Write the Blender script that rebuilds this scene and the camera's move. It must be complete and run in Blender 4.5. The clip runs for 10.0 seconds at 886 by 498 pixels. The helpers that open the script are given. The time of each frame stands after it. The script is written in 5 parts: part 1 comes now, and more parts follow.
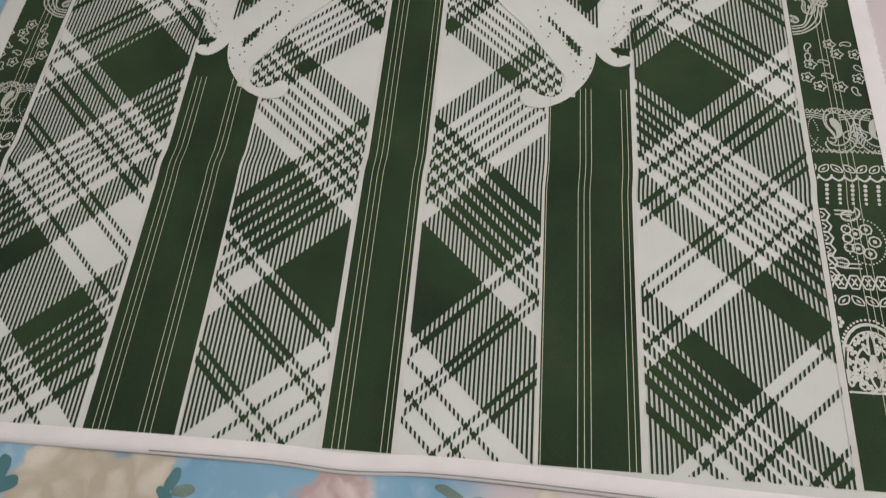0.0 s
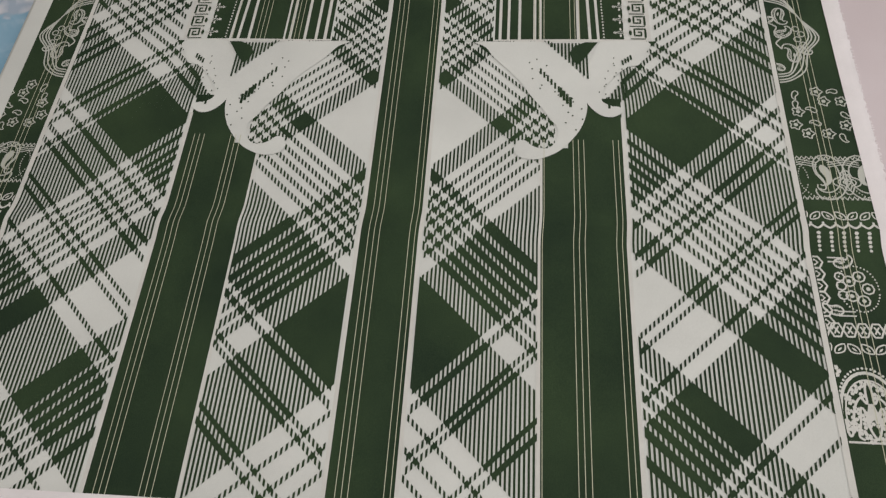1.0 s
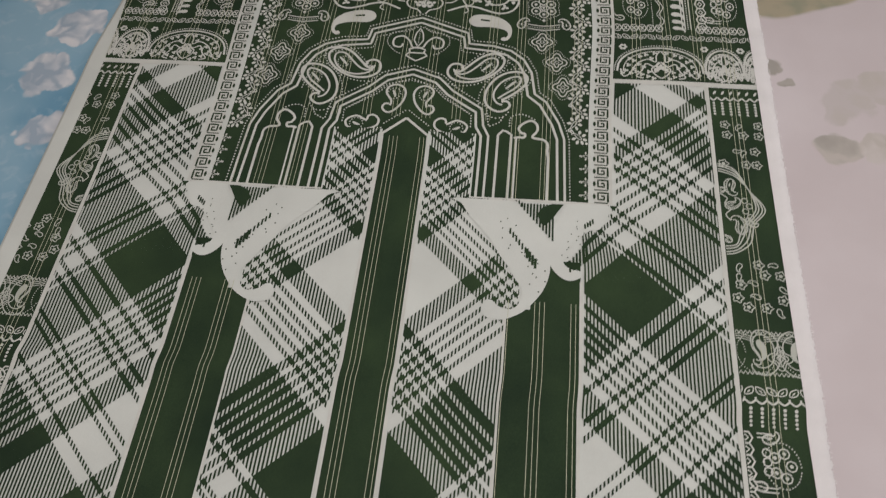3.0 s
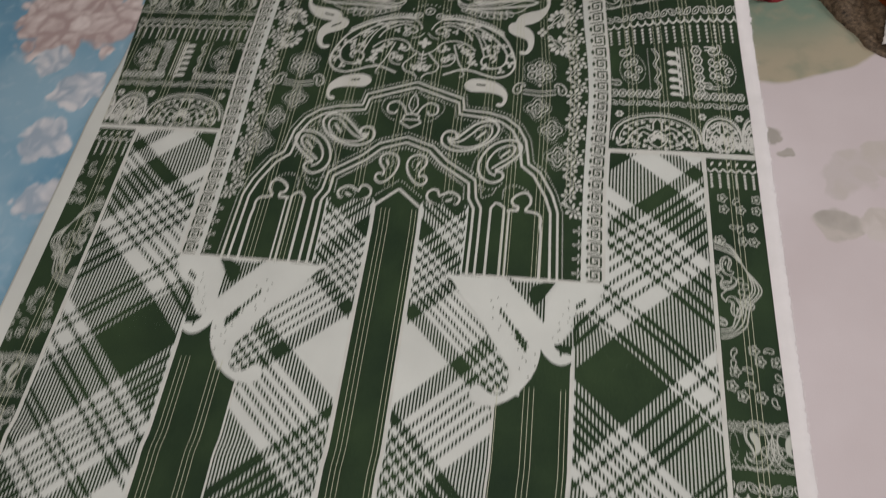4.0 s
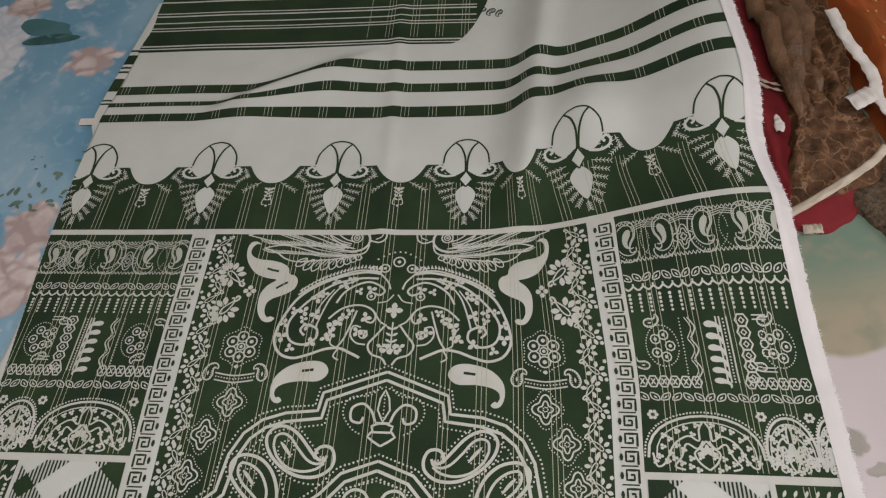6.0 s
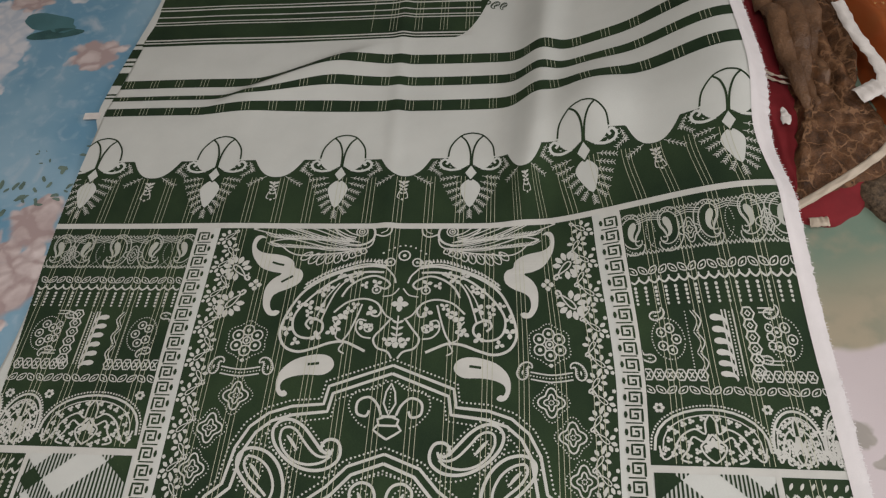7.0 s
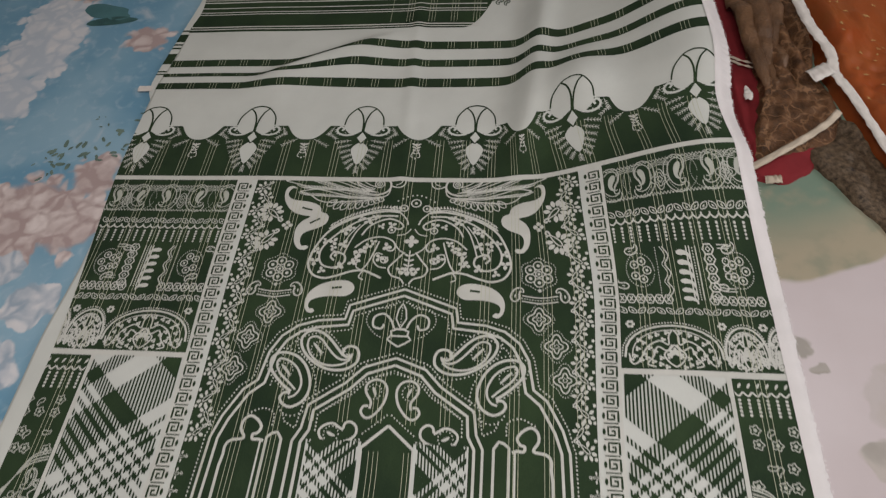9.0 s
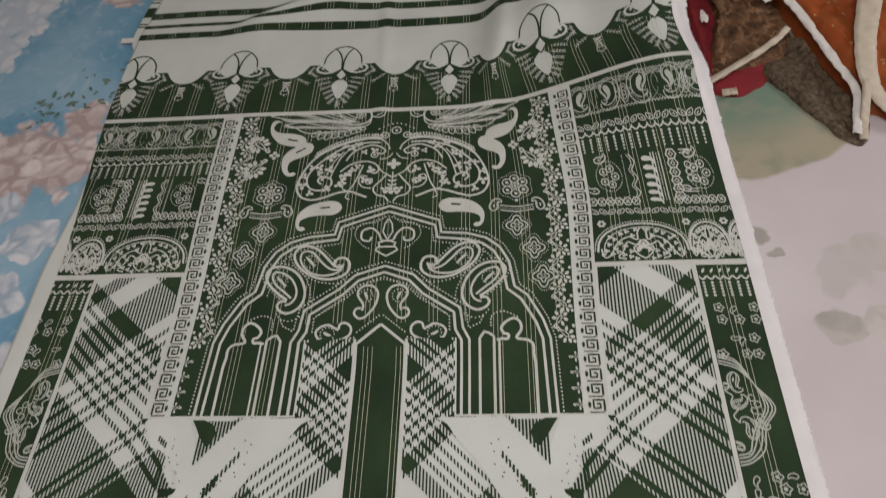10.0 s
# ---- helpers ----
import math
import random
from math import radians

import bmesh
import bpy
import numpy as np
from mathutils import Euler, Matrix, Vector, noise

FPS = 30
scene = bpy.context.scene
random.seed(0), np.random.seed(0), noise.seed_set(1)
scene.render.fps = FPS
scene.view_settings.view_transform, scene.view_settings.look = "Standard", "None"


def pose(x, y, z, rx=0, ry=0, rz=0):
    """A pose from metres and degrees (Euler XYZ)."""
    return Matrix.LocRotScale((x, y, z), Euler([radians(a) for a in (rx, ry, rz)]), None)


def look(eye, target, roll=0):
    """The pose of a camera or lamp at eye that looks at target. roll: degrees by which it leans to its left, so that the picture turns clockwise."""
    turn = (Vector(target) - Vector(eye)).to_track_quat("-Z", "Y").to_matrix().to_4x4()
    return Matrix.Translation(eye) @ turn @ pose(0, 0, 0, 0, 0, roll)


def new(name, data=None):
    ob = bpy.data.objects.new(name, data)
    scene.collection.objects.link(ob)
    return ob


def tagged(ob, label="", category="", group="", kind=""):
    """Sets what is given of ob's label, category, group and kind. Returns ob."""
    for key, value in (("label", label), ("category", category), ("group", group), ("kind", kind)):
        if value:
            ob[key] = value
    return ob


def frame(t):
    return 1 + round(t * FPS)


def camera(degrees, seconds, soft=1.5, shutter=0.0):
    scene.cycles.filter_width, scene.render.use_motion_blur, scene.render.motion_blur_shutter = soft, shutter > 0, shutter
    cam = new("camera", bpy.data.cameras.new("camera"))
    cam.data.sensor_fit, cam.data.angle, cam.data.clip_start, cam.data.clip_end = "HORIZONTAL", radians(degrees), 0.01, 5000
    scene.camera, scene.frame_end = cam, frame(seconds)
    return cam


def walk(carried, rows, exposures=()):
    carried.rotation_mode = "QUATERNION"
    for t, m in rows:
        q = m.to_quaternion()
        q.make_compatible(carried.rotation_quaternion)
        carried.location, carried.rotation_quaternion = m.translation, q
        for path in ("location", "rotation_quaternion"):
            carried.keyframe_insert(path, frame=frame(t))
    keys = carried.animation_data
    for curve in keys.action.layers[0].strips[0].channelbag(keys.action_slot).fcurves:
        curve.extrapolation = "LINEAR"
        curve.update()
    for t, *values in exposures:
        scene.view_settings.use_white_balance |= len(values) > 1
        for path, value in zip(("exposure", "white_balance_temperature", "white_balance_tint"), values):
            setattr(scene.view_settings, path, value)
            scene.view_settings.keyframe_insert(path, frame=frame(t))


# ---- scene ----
cam = camera(65.0, 10.0, soft=1.25, shutter=0.5)
PATH = [
    (0, (0.14, -0.949, 0.695), (-0.038, -0.104, -1.109), -7.8),
    (0.5, (0.141, -0.934, 0.704), (-0.043, -0.047, -1.078), -8.6),
    (1, (0.14, -0.923, 0.715), (-0.035, -0.012, -1.057), -8.0),
    (1.5, (0.141, -0.911, 0.725), (-0.023, 0.037, -1.028), -7.2),
    (2, (0.146, -0.905, 0.741), (-0.004, 0.092, -0.986), -6.5),
    (2.5, (0.15, -0.885, 0.779), (-0.021, 0.106, -0.95), -6.8),
    (2.7, (0.16, -0.843, 0.84), (-0.006, 0.119, -0.905), -5.9),
    (3.8, (0.222, -0.765, 0.894), (-0.041, 0.229, -0.822), -7.8),
    (4, (0.212, -0.705, 0.909), (-0.027, 0.268, -0.823), -8.1),
    (4.2, (0.212, -0.637, 0.9), (-0.055, 0.363, -0.811), -12.0),
    (4.5, (0.164, -0.512, 0.921), (-0.06, 0.502, -0.788), -12.8),
    (5, (0.171, -0.315, 0.907), (-0.002, 0.742, -0.782), -7.7),
    (5.5, (0.168, -0.255, 0.879), (-0.023, 0.846, -0.78), -8.1),
    (6, (0.167, -0.245, 0.872), (-0.023, 0.861, -0.784), -8.0),
    (7.5, (0.162, -0.252, 0.869), (-0.04, 0.839, -0.795), -8.7),
    (8, (0.169, -0.29, 0.883), (-0.038, 0.825, -0.764), -8.7),
    (8.5, (0.176, -0.364, 0.908), (-0.046, 0.769, -0.726), -9.0),
    (9, (0.181, -0.451, 0.929), (-0.035, 0.71, -0.685), -7.5),
    (9.5, (0.182, -0.554, 0.926), (0.001, 0.645, -0.664), -7.7),
    (10, (0.183, -0.596, 0.91), (0.024, 0.552, -0.72), -8.0),
]
EXPOSURE = [(0, 0.02), (1.5, -0.03), (2.5, -0.08), (4, -0.14), (4.5, -0.08), (5, 0.02), (6, 0.09), (8, 0.09), (9, 0.0), (10, -0.1)]
walk(cam, [(t, look(eye, target, roll)) for t, eye, target, roll in PATH], EXPOSURE)

# ---- light ----
world = bpy.data.worlds.new("room_air")
world.use_nodes = True
world.node_tree.nodes["Background"].inputs[0].default_value = (0.55, 0.6, 0.7, 1)
world.node_tree.nodes["Background"].inputs[1].default_value = 0.05
scene.world = world


def area_lamp(name, eye, target, sx, sy, watts, colour):
    data = bpy.data.lights.new(name, "AREA")
    data.shape, data.size, data.size_y, data.energy, data.color = "RECTANGLE", sx, sy, watts, colour
    lamp = new(name, data)
    lamp.matrix_world = look(eye, target)
    return lamp


# added overhead area light, placed for even brightness; no fitting is known there
area_lamp("added_overhead_light", (0.15, -0.70, 1.98), (0.1, -0.45, 0), 1.2, 0.3, 26.5, (0.97, 0.92, 0.89))
# added area light from the east side; that wall has no opening
area_lamp("added_side_light", (2.38, 0.1, 0.95), (0, -0.3, 0), 1.2, 1.1, 31.5, (0.97, 0.95, 0.955))


# ---- materials ----
def material(name, colour, rough=0.8, vary=0.12, scale=40.0, bump=0.1, fine=900.0, metal=0.0, second=None, sheen=0.0, shine=0.25):
    m = bpy.data.materials.new(name)
    m.use_nodes = True
    n, k = m.node_tree.nodes, m.node_tree.links
    b = n["Principled BSDF"]
    b.inputs["Roughness"].default_value = rough
    b.inputs["Metallic"].default_value = metal
    b.inputs["Specular IOR Level"].default_value = shine
    b.inputs["Sheen Weight"].default_value = sheen
    pos = n.new("ShaderNodeNewGeometry")
    big = n.new("ShaderNodeTexNoise")
    big.inputs["Scale"].default_value, big.inputs["Detail"].default_value = scale, 5.0
    k.new(pos.outputs["Position"], big.inputs["Vector"])
    tiny = n.new("ShaderNodeTexNoise")
    tiny.inputs["Scale"].default_value, tiny.inputs["Detail"].default_value = fine, 2.0
    k.new(pos.outputs["Position"], tiny.inputs["Vector"])
    add = n.new("ShaderNodeMath")
    add.operation = "MULTIPLY_ADD"
    k.new(tiny.outputs["Fac"], add.inputs[0])
    add.inputs[1].default_value = 0.5
    k.new(big.outputs["Fac"], add.inputs[2])
    ramp = n.new("ShaderNodeMapRange")
    ramp.inputs["From Min"].default_value, ramp.inputs["From Max"].default_value = 0.5, 1.0
    k.new(add.outputs[0], ramp.inputs["Value"])
    mix = n.new("ShaderNodeMix")
    mix.data_type = "RGBA"
    k.new(ramp.outputs["Result"], mix.inputs["Factor"])
    lo = tuple(c * (1 - vary) for c in colour)
    hi = tuple(c * (1 + vary) for c in (second or colour))
    mix.inputs["A"].default_value, mix.inputs["B"].default_value = (*lo, 1), (*hi, 1)
    k.new(mix.outputs["Result"], b.inputs["Base Color"])
    bp = n.new("ShaderNodeBump")
    bp.inputs["Strength"].default_value, bp.inputs["Distance"].default_value = bump, 0.002
    k.new(tiny.outputs["Fac"], bp.inputs["Height"])
    k.new(bp.outputs["Normal"], b.inputs["Normal"])
    return m


WHITE = material("off_white_cotton", (0.575, 0.59, 0.565), 0.85, 0.08, 9, 0.12)
GREEN = material("green_ink_on_cotton", (0.017, 0.035, 0.020), 0.85, 0.28, 7, 0.25, second=(0.027, 0.047, 0.021), shine=0.16)
PALE = material("pale_print", (0.56, 0.56, 0.53), 0.85, 0.08, 30, 0.12)
FAINT = material("faded_green_print", (0.45, 0.46, 0.42), 0.85, 0.1, 30, 0.12)
THREAD = material("cream_thread", (0.47, 0.48, 0.36), 0.6, 0.15, 300, 0.1)
SELVEDGE = material("bleached_selvedge", (0.72, 0.69, 0.70), 0.9, 0.05, 30, 0.3)


def sheet_material():
    """Bed sheet: sky blue and cream areas that flow into each other, a pinkish plain field on one side."""
    m = bpy.data.materials.new("printed_bed_sheet")
    m.use_nodes = True
    n, k = m.node_tree.nodes, m.node_tree.links
    b = n["Principled BSDF"]
    b.inputs["Roughness"].default_value = 0.75
    b.inputs["Specular IOR Level"].default_value = 0.3
    pos = n.new("ShaderNodeNewGeometry")

    def noise_tex(scale, detail, distortion=0.0):
        t = n.new("ShaderNodeTexNoise")
        t.inputs["Scale"].default_value, t.inputs["Detail"].default_value, t.inputs["Distortion"].default_value = scale, detail, distortion
        k.new(pos.outputs["Position"], t.inputs["Vector"])
        return t.outputs["Fac"]

    def ramp(value, lo, hi):
        r = n.new("ShaderNodeMapRange")
        r.interpolation_type = "SMOOTHSTEP"
        r.inputs["From Min"].default_value, r.inputs["From Max"].default_value = lo, hi
        k.new(value, r.inputs["Value"])
        return r.outputs["Result"]

    def mix(f, a, c):
        x = n.new("ShaderNodeMix")
        x.data_type = "RGBA"
        k.new(f, x.inputs["Factor"])
        for s, v in (("A", a), ("B", c)):
            if isinstance(v, tuple):
                x.inputs[s].default_value = (*v, 1)
            else:
                k.new(v, x.inputs[s])
        return x.outputs["Result"]

    def math_node(op, a, c, e=0.0):
        x = n.new("ShaderNodeMath")
        x.operation = op
        for slot, v in enumerate((a, c, e)):
            if isinstance(v, (int, float)):
                x.inputs[slot].default_value = v
            else:
                k.new(v, x.inputs[slot])
        return x.outputs[0]

    sep = n.new("ShaderNodeSeparateXYZ")
    k.new(pos.outputs["Position"], sep.inputs[0])
    # a watercolour drift that bends every printed outline a little
    drift = n.new("ShaderNodeTexNoise")
    drift.inputs["Scale"].default_value, drift.inputs["Detail"].default_value = 16.0, 4.0
    k.new(pos.outputs["Position"], drift.inputs["Vector"])
    bent = n.new("ShaderNodeVectorMath")
    bent.operation = "MULTIPLY_ADD"
    k.new(drift.outputs["Color"], bent.inputs[0])
    bent.inputs[1].default_value = (0.05, 0.05, 0.0)
    k.new(pos.outputs["Position"], bent.inputs[2])

    def petals(scale, soft):
        t = n.new("ShaderNodeTexVoronoi")
        t.feature = "SMOOTH_F1"
        t.inputs["Scale"].default_value, t.inputs["Smoothness"].default_value = scale, soft
        k.new(bent.outputs[0], t.inputs["Vector"])
        return t.outputs["Distance"]

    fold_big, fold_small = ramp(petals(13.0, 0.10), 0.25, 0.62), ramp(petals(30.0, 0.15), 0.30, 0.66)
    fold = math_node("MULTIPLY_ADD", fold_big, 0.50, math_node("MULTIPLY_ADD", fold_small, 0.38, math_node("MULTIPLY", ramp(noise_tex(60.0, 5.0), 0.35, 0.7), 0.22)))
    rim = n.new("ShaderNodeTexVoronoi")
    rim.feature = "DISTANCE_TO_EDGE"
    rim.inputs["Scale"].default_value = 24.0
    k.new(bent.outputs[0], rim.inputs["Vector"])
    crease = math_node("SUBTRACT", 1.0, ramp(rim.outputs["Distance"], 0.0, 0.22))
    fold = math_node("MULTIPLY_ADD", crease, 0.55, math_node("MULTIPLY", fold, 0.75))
    wob = math_node("MULTIPLY_ADD", noise_tex(5.0, 3.0), 0.35, sep.outputs["X"])
    blue = mix(ramp(noise_tex(3.4, 3.0, 0.4), 0.38, 0.66), (0.15, 0.315, 0.455), (0.27, 0.43, 0.55))
    blue = mix(ramp(noise_tex(9.0, 6.0, 0.8), 0.60, 0.78), blue, (0.47, 0.54, 0.61))
    field = mix(ramp(noise_tex(3.0, 4.0), 0.35, 0.7), (0.53, 0.465, 0.48), (0.60, 0.54, 0.56))
    blue = mix(math_node("MULTIPLY", ramp(noise_tex(38.0, 6.0, 0.6), 0.50, 0.75), 0.45), blue, (0.42, 0.53, 0.62))
    base = mix(ramp(wob, 0.28, 0.40), blue, field)

    # a beige to green wash on the plain side, with a firm curved edge
    rise = math_node("MAXIMUM", math_node("SUBTRACT", sep.outputs["X"], 0.60), 0.0)
    shore = math_node("MULTIPLY_ADD", math_node("MULTIPLY", rise, rise), -2.6, math_node("SUBTRACT", sep.outputs["Y"], 0.166))
    shore = math_node("MULTIPLY_ADD", math_node("SUBTRACT", noise_tex(7.0, 3.0), 0.5), 0.05, shore)
    wash = mix(ramp(shore, 0.05, 0.17), (0.36, 0.315, 0.23), (0.17, 0.24, 0.185))
    wash = mix(ramp(noise_tex(22.0, 4.0), 0.45, 0.75), wash, (0.27, 0.27, 0.20))
    inside = math_node("MULTIPLY", ramp(shore, -0.003, 0.008), math_node("MULTIPLY", ramp(sep.outputs["X"], 0.50, 0.52), math_node("SUBTRACT", 1.0, ramp(sep.outputs["X"], 0.84, 1.0))))
    base = mix(inside, base, wash)

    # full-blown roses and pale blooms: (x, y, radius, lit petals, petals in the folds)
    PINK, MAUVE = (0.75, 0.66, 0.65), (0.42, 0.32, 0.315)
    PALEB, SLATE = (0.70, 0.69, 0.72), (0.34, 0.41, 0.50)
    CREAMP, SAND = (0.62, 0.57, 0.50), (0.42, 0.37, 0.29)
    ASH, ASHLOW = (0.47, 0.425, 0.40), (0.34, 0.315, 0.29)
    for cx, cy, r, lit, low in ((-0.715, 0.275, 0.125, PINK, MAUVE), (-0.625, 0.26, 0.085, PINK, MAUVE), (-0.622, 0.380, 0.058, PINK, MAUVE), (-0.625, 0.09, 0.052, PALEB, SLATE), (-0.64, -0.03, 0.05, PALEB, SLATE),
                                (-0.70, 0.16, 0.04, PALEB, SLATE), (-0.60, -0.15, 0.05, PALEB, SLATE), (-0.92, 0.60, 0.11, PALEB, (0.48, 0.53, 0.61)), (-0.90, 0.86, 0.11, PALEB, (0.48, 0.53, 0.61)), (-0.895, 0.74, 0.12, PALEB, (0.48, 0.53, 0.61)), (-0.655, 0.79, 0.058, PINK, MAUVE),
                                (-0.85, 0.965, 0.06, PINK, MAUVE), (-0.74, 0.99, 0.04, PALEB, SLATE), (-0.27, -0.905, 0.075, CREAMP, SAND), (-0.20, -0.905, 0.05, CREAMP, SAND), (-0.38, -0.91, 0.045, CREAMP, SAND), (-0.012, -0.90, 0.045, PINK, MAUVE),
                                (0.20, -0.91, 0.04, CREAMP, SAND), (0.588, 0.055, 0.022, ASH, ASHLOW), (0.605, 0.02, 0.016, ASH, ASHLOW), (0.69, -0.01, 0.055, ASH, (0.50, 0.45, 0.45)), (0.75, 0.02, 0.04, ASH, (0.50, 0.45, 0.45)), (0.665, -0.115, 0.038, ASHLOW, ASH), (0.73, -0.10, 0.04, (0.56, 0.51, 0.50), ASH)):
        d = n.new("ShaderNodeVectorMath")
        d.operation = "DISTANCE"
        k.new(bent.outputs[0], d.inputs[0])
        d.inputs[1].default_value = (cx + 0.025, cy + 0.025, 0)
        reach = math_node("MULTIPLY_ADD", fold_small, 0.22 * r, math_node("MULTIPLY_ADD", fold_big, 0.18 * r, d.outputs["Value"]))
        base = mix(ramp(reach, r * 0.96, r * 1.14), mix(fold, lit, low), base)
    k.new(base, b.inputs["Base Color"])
    bp = n.new("ShaderNodeBump")
    bp.inputs["Strength"].default_value, bp.inputs["Distance"].default_value = 0.15, 0.002
    k.new(noise_tex(700, 2.0), bp.inputs["Height"])
    k.new(bp.outputs["Normal"], b.inputs["Normal"])
    return m


SHEET = sheet_material()
LEAF = material("leaf_print", (0.10, 0.16, 0.14), 0.75, 0.2, 30, 0.1, second=(0.16, 0.22, 0.18))
DEEP = material("deep_teal_print", (0.03, 0.085, 0.09), 0.75, 0.25, 25, 0.1, second=(0.05, 0.12, 0.12))
TEAL = material("teal_print", (0.07, 0.17, 0.19), 0.75, 0.2, 12, 0.1)


def net_material():
    """Brown net, woven in fine ribs, with tan thread couched over it in a wandering crackle."""
    m = material("brown_net", (0.062, 0.029, 0.014), 0.45, 0.5, 45, 0.6, 400, second=(0.125, 0.060, 0.028))
    n, k = m.node_tree.nodes, m.node_tree.links
    b = n["Principled BSDF"]
    ground = b.inputs["Base Color"].links[0].from_socket
    pos = n.new("ShaderNodeNewGeometry")
    warp = n.new("ShaderNodeTexNoise")
    warp.inputs["Scale"].default_value, warp.inputs["Detail"].default_value = 60.0, 3.0
    k.new(pos.outputs["Position"], warp.inputs["Vector"])
    bent = n.new("ShaderNodeVectorMath")
    bent.operation = "MULTIPLY_ADD"
    k.new(warp.outputs["Color"], bent.inputs[0])
    bent.inputs[1].default_value = (0.042, 0.042, 0.0)
    k.new(pos.outputs["Position"], bent.inputs[2])
    cell = n.new("ShaderNodeTexVoronoi")
    cell.feature = "DISTANCE_TO_EDGE"
    cell.inputs["Scale"].default_value = 30.0
    k.new(bent.outputs[0], cell.inputs["Vector"])
    line = n.new("ShaderNodeMapRange")
    line.interpolation_type = "SMOOTHSTEP"
    line.inputs["From Min"].default_value, line.inputs["From Max"].default_value = 0.060, 0.018
    k.new(cell.outputs["Distance"], line.inputs["Value"])
    mix = n.new("ShaderNodeMix")
    mix.data_type = "RGBA"
    k.new(line.outputs["Result"], mix.inputs["Factor"])
    k.new(ground, mix.inputs["A"])
    mix.inputs["B"].default_value = (0.25, 0.135, 0.07, 1)
    k.new(mix.outputs["Result"], b.inputs["Base Color"])
    rib = n.new("ShaderNodeTexWave")
    rib.inputs["Scale"].default_value, rib.inputs["Distortion"].default_value = 95.0, 3.0
    k.new(bent.outputs[0], rib.inputs["Vector"])
    relief = n.new("ShaderNodeBump")
    relief.inputs["Strength"].default_value, relief.inputs["Distance"].default_value = 0.5, 0.002
    k.new(rib.outputs["Fac"], relief.inputs["Height"])
    k.new(b.inputs["Normal"].links[0].from_socket, relief.inputs["Normal"])
    k.new(relief.outputs["Normal"], b.inputs["Normal"])
    return m


BROWN = net_material()
DARKBROWN = material("dark_brown_chiffon", (0.030, 0.019, 0.013), 0.5, 0.5, 130, 0.5, 500, second=(0.12, 0.085, 0.055))
ORANGE = material("rust_orange_silk", (0.44, 0.085, 0.020), 0.45, 0.25, 14, 0.2, second=(0.24, 0.07, 0.02))
GOLD = material("gold_sprig", (0.55, 0.38, 0.16), 0.45, 0.3, 200, 0.2)
PLEATED = material("brown_pleated_net", (0.085, 0.042, 0.021), 0.40, 0.3, 14, 1.0, 330, second=(0.165, 0.088, 0.046), shine=0.4)
MAROON = material("maroon_cotton", (0.19, 0.016, 0.021), 0.8, 0.2, 30, 0.2)
CREAM = material("cream_tape", (0.55, 0.47, 0.38), 0.8, 0.12, 60, 0.25)
LACE = material("white_lace_tape", (0.68, 0.64, 0.61), 0.8, 0.1, 60, 0.35)
PAINT = material("wall_paint", (0.72, 0.69, 0.64), 0.9, 0.05, 3, 0.1, 200)
FLOORM = material("floor_tiles", (0.35, 0.32, 0.29), 0.5, 0.15, 5, 0.1, 100)
WOOD = material("bed_wood", (0.16, 0.08, 0.04), 0.5, 0.25, 8, 0.1, 80)


# ---- mesh helpers ----
def part(name, bm, mat, parent=None, label=""):
    me = bpy.data.meshes.new(name)
    bm.to_mesh(me)
    bm.free()
    me.materials.append(mat)
    ob = new(name, me)
    if parent:
        ob.parent = parent
    if label:
        ob["label"] = label
    return ob


def thing(name, label, category, kind="", group=""):
    return tagged(new(name), label, category, group, kind)


def box(x0, x1, y0, y1, z0, z1, bevel=0.0):
    bm = bmesh.new()
    bmesh.ops.create_cube(bm, size=1, matrix=Matrix.Translation(((x0 + x1) / 2, (y0 + y1) / 2, (z0 + z1) / 2)) @ Matrix.Diagonal((x1 - x0, y1 - y0, z1 - z0, 1)))
    if bevel:
        bmesh.ops.bevel(bm, geom=bm.edges[:], offset=bevel, segments=3, affect="EDGES")
    return bm


def smooth(t):
    t = max(0.0, min(1.0, t))
    return t * t * (3 - 2 * t)


# ---- room ----
FLOOR = -0.52
for nm, b in (("wall_north", (-2.2, 2.4, 2.6, 2.72, FLOOR, 2.1)), ("wall_south", (-2.2, 2.4, -2.72, -2.6, FLOOR, 2.1)),
              ("wall_west", (-2.32, -2.2, -2.72, 2.72, FLOOR, 2.1)), ("wall_east", (2.4, 2.52, -2.72, 2.72, FLOOR, 2.1))):
    tagged(part(nm, box(*b), PAINT), "plain cream painted bedroom wall", "wall", kind="structure")
tagged(part("floor", box(-2.32, 2.52, -2.72, 2.72, FLOOR - 0.1, FLOOR), FLOORM), "plain grey-brown bedroom floor", "floor", kind="structure")
tagged(part("ceiling", box(-2.32, 2.52, -2.72, 2.72, 2.1, 2.2), PAINT), "plain cream bedroom ceiling", "ceiling", kind="structure")


# ---- surfaces of the sheet and of the cloth ----
def sheet_z(x, y):
    return 0.002 * noise.noise((x * 5, y * 5, 0.3)) + 0.0012 * noise.noise((x * 14, y * 9, 2.0)) - 0.003


AX = 0.003


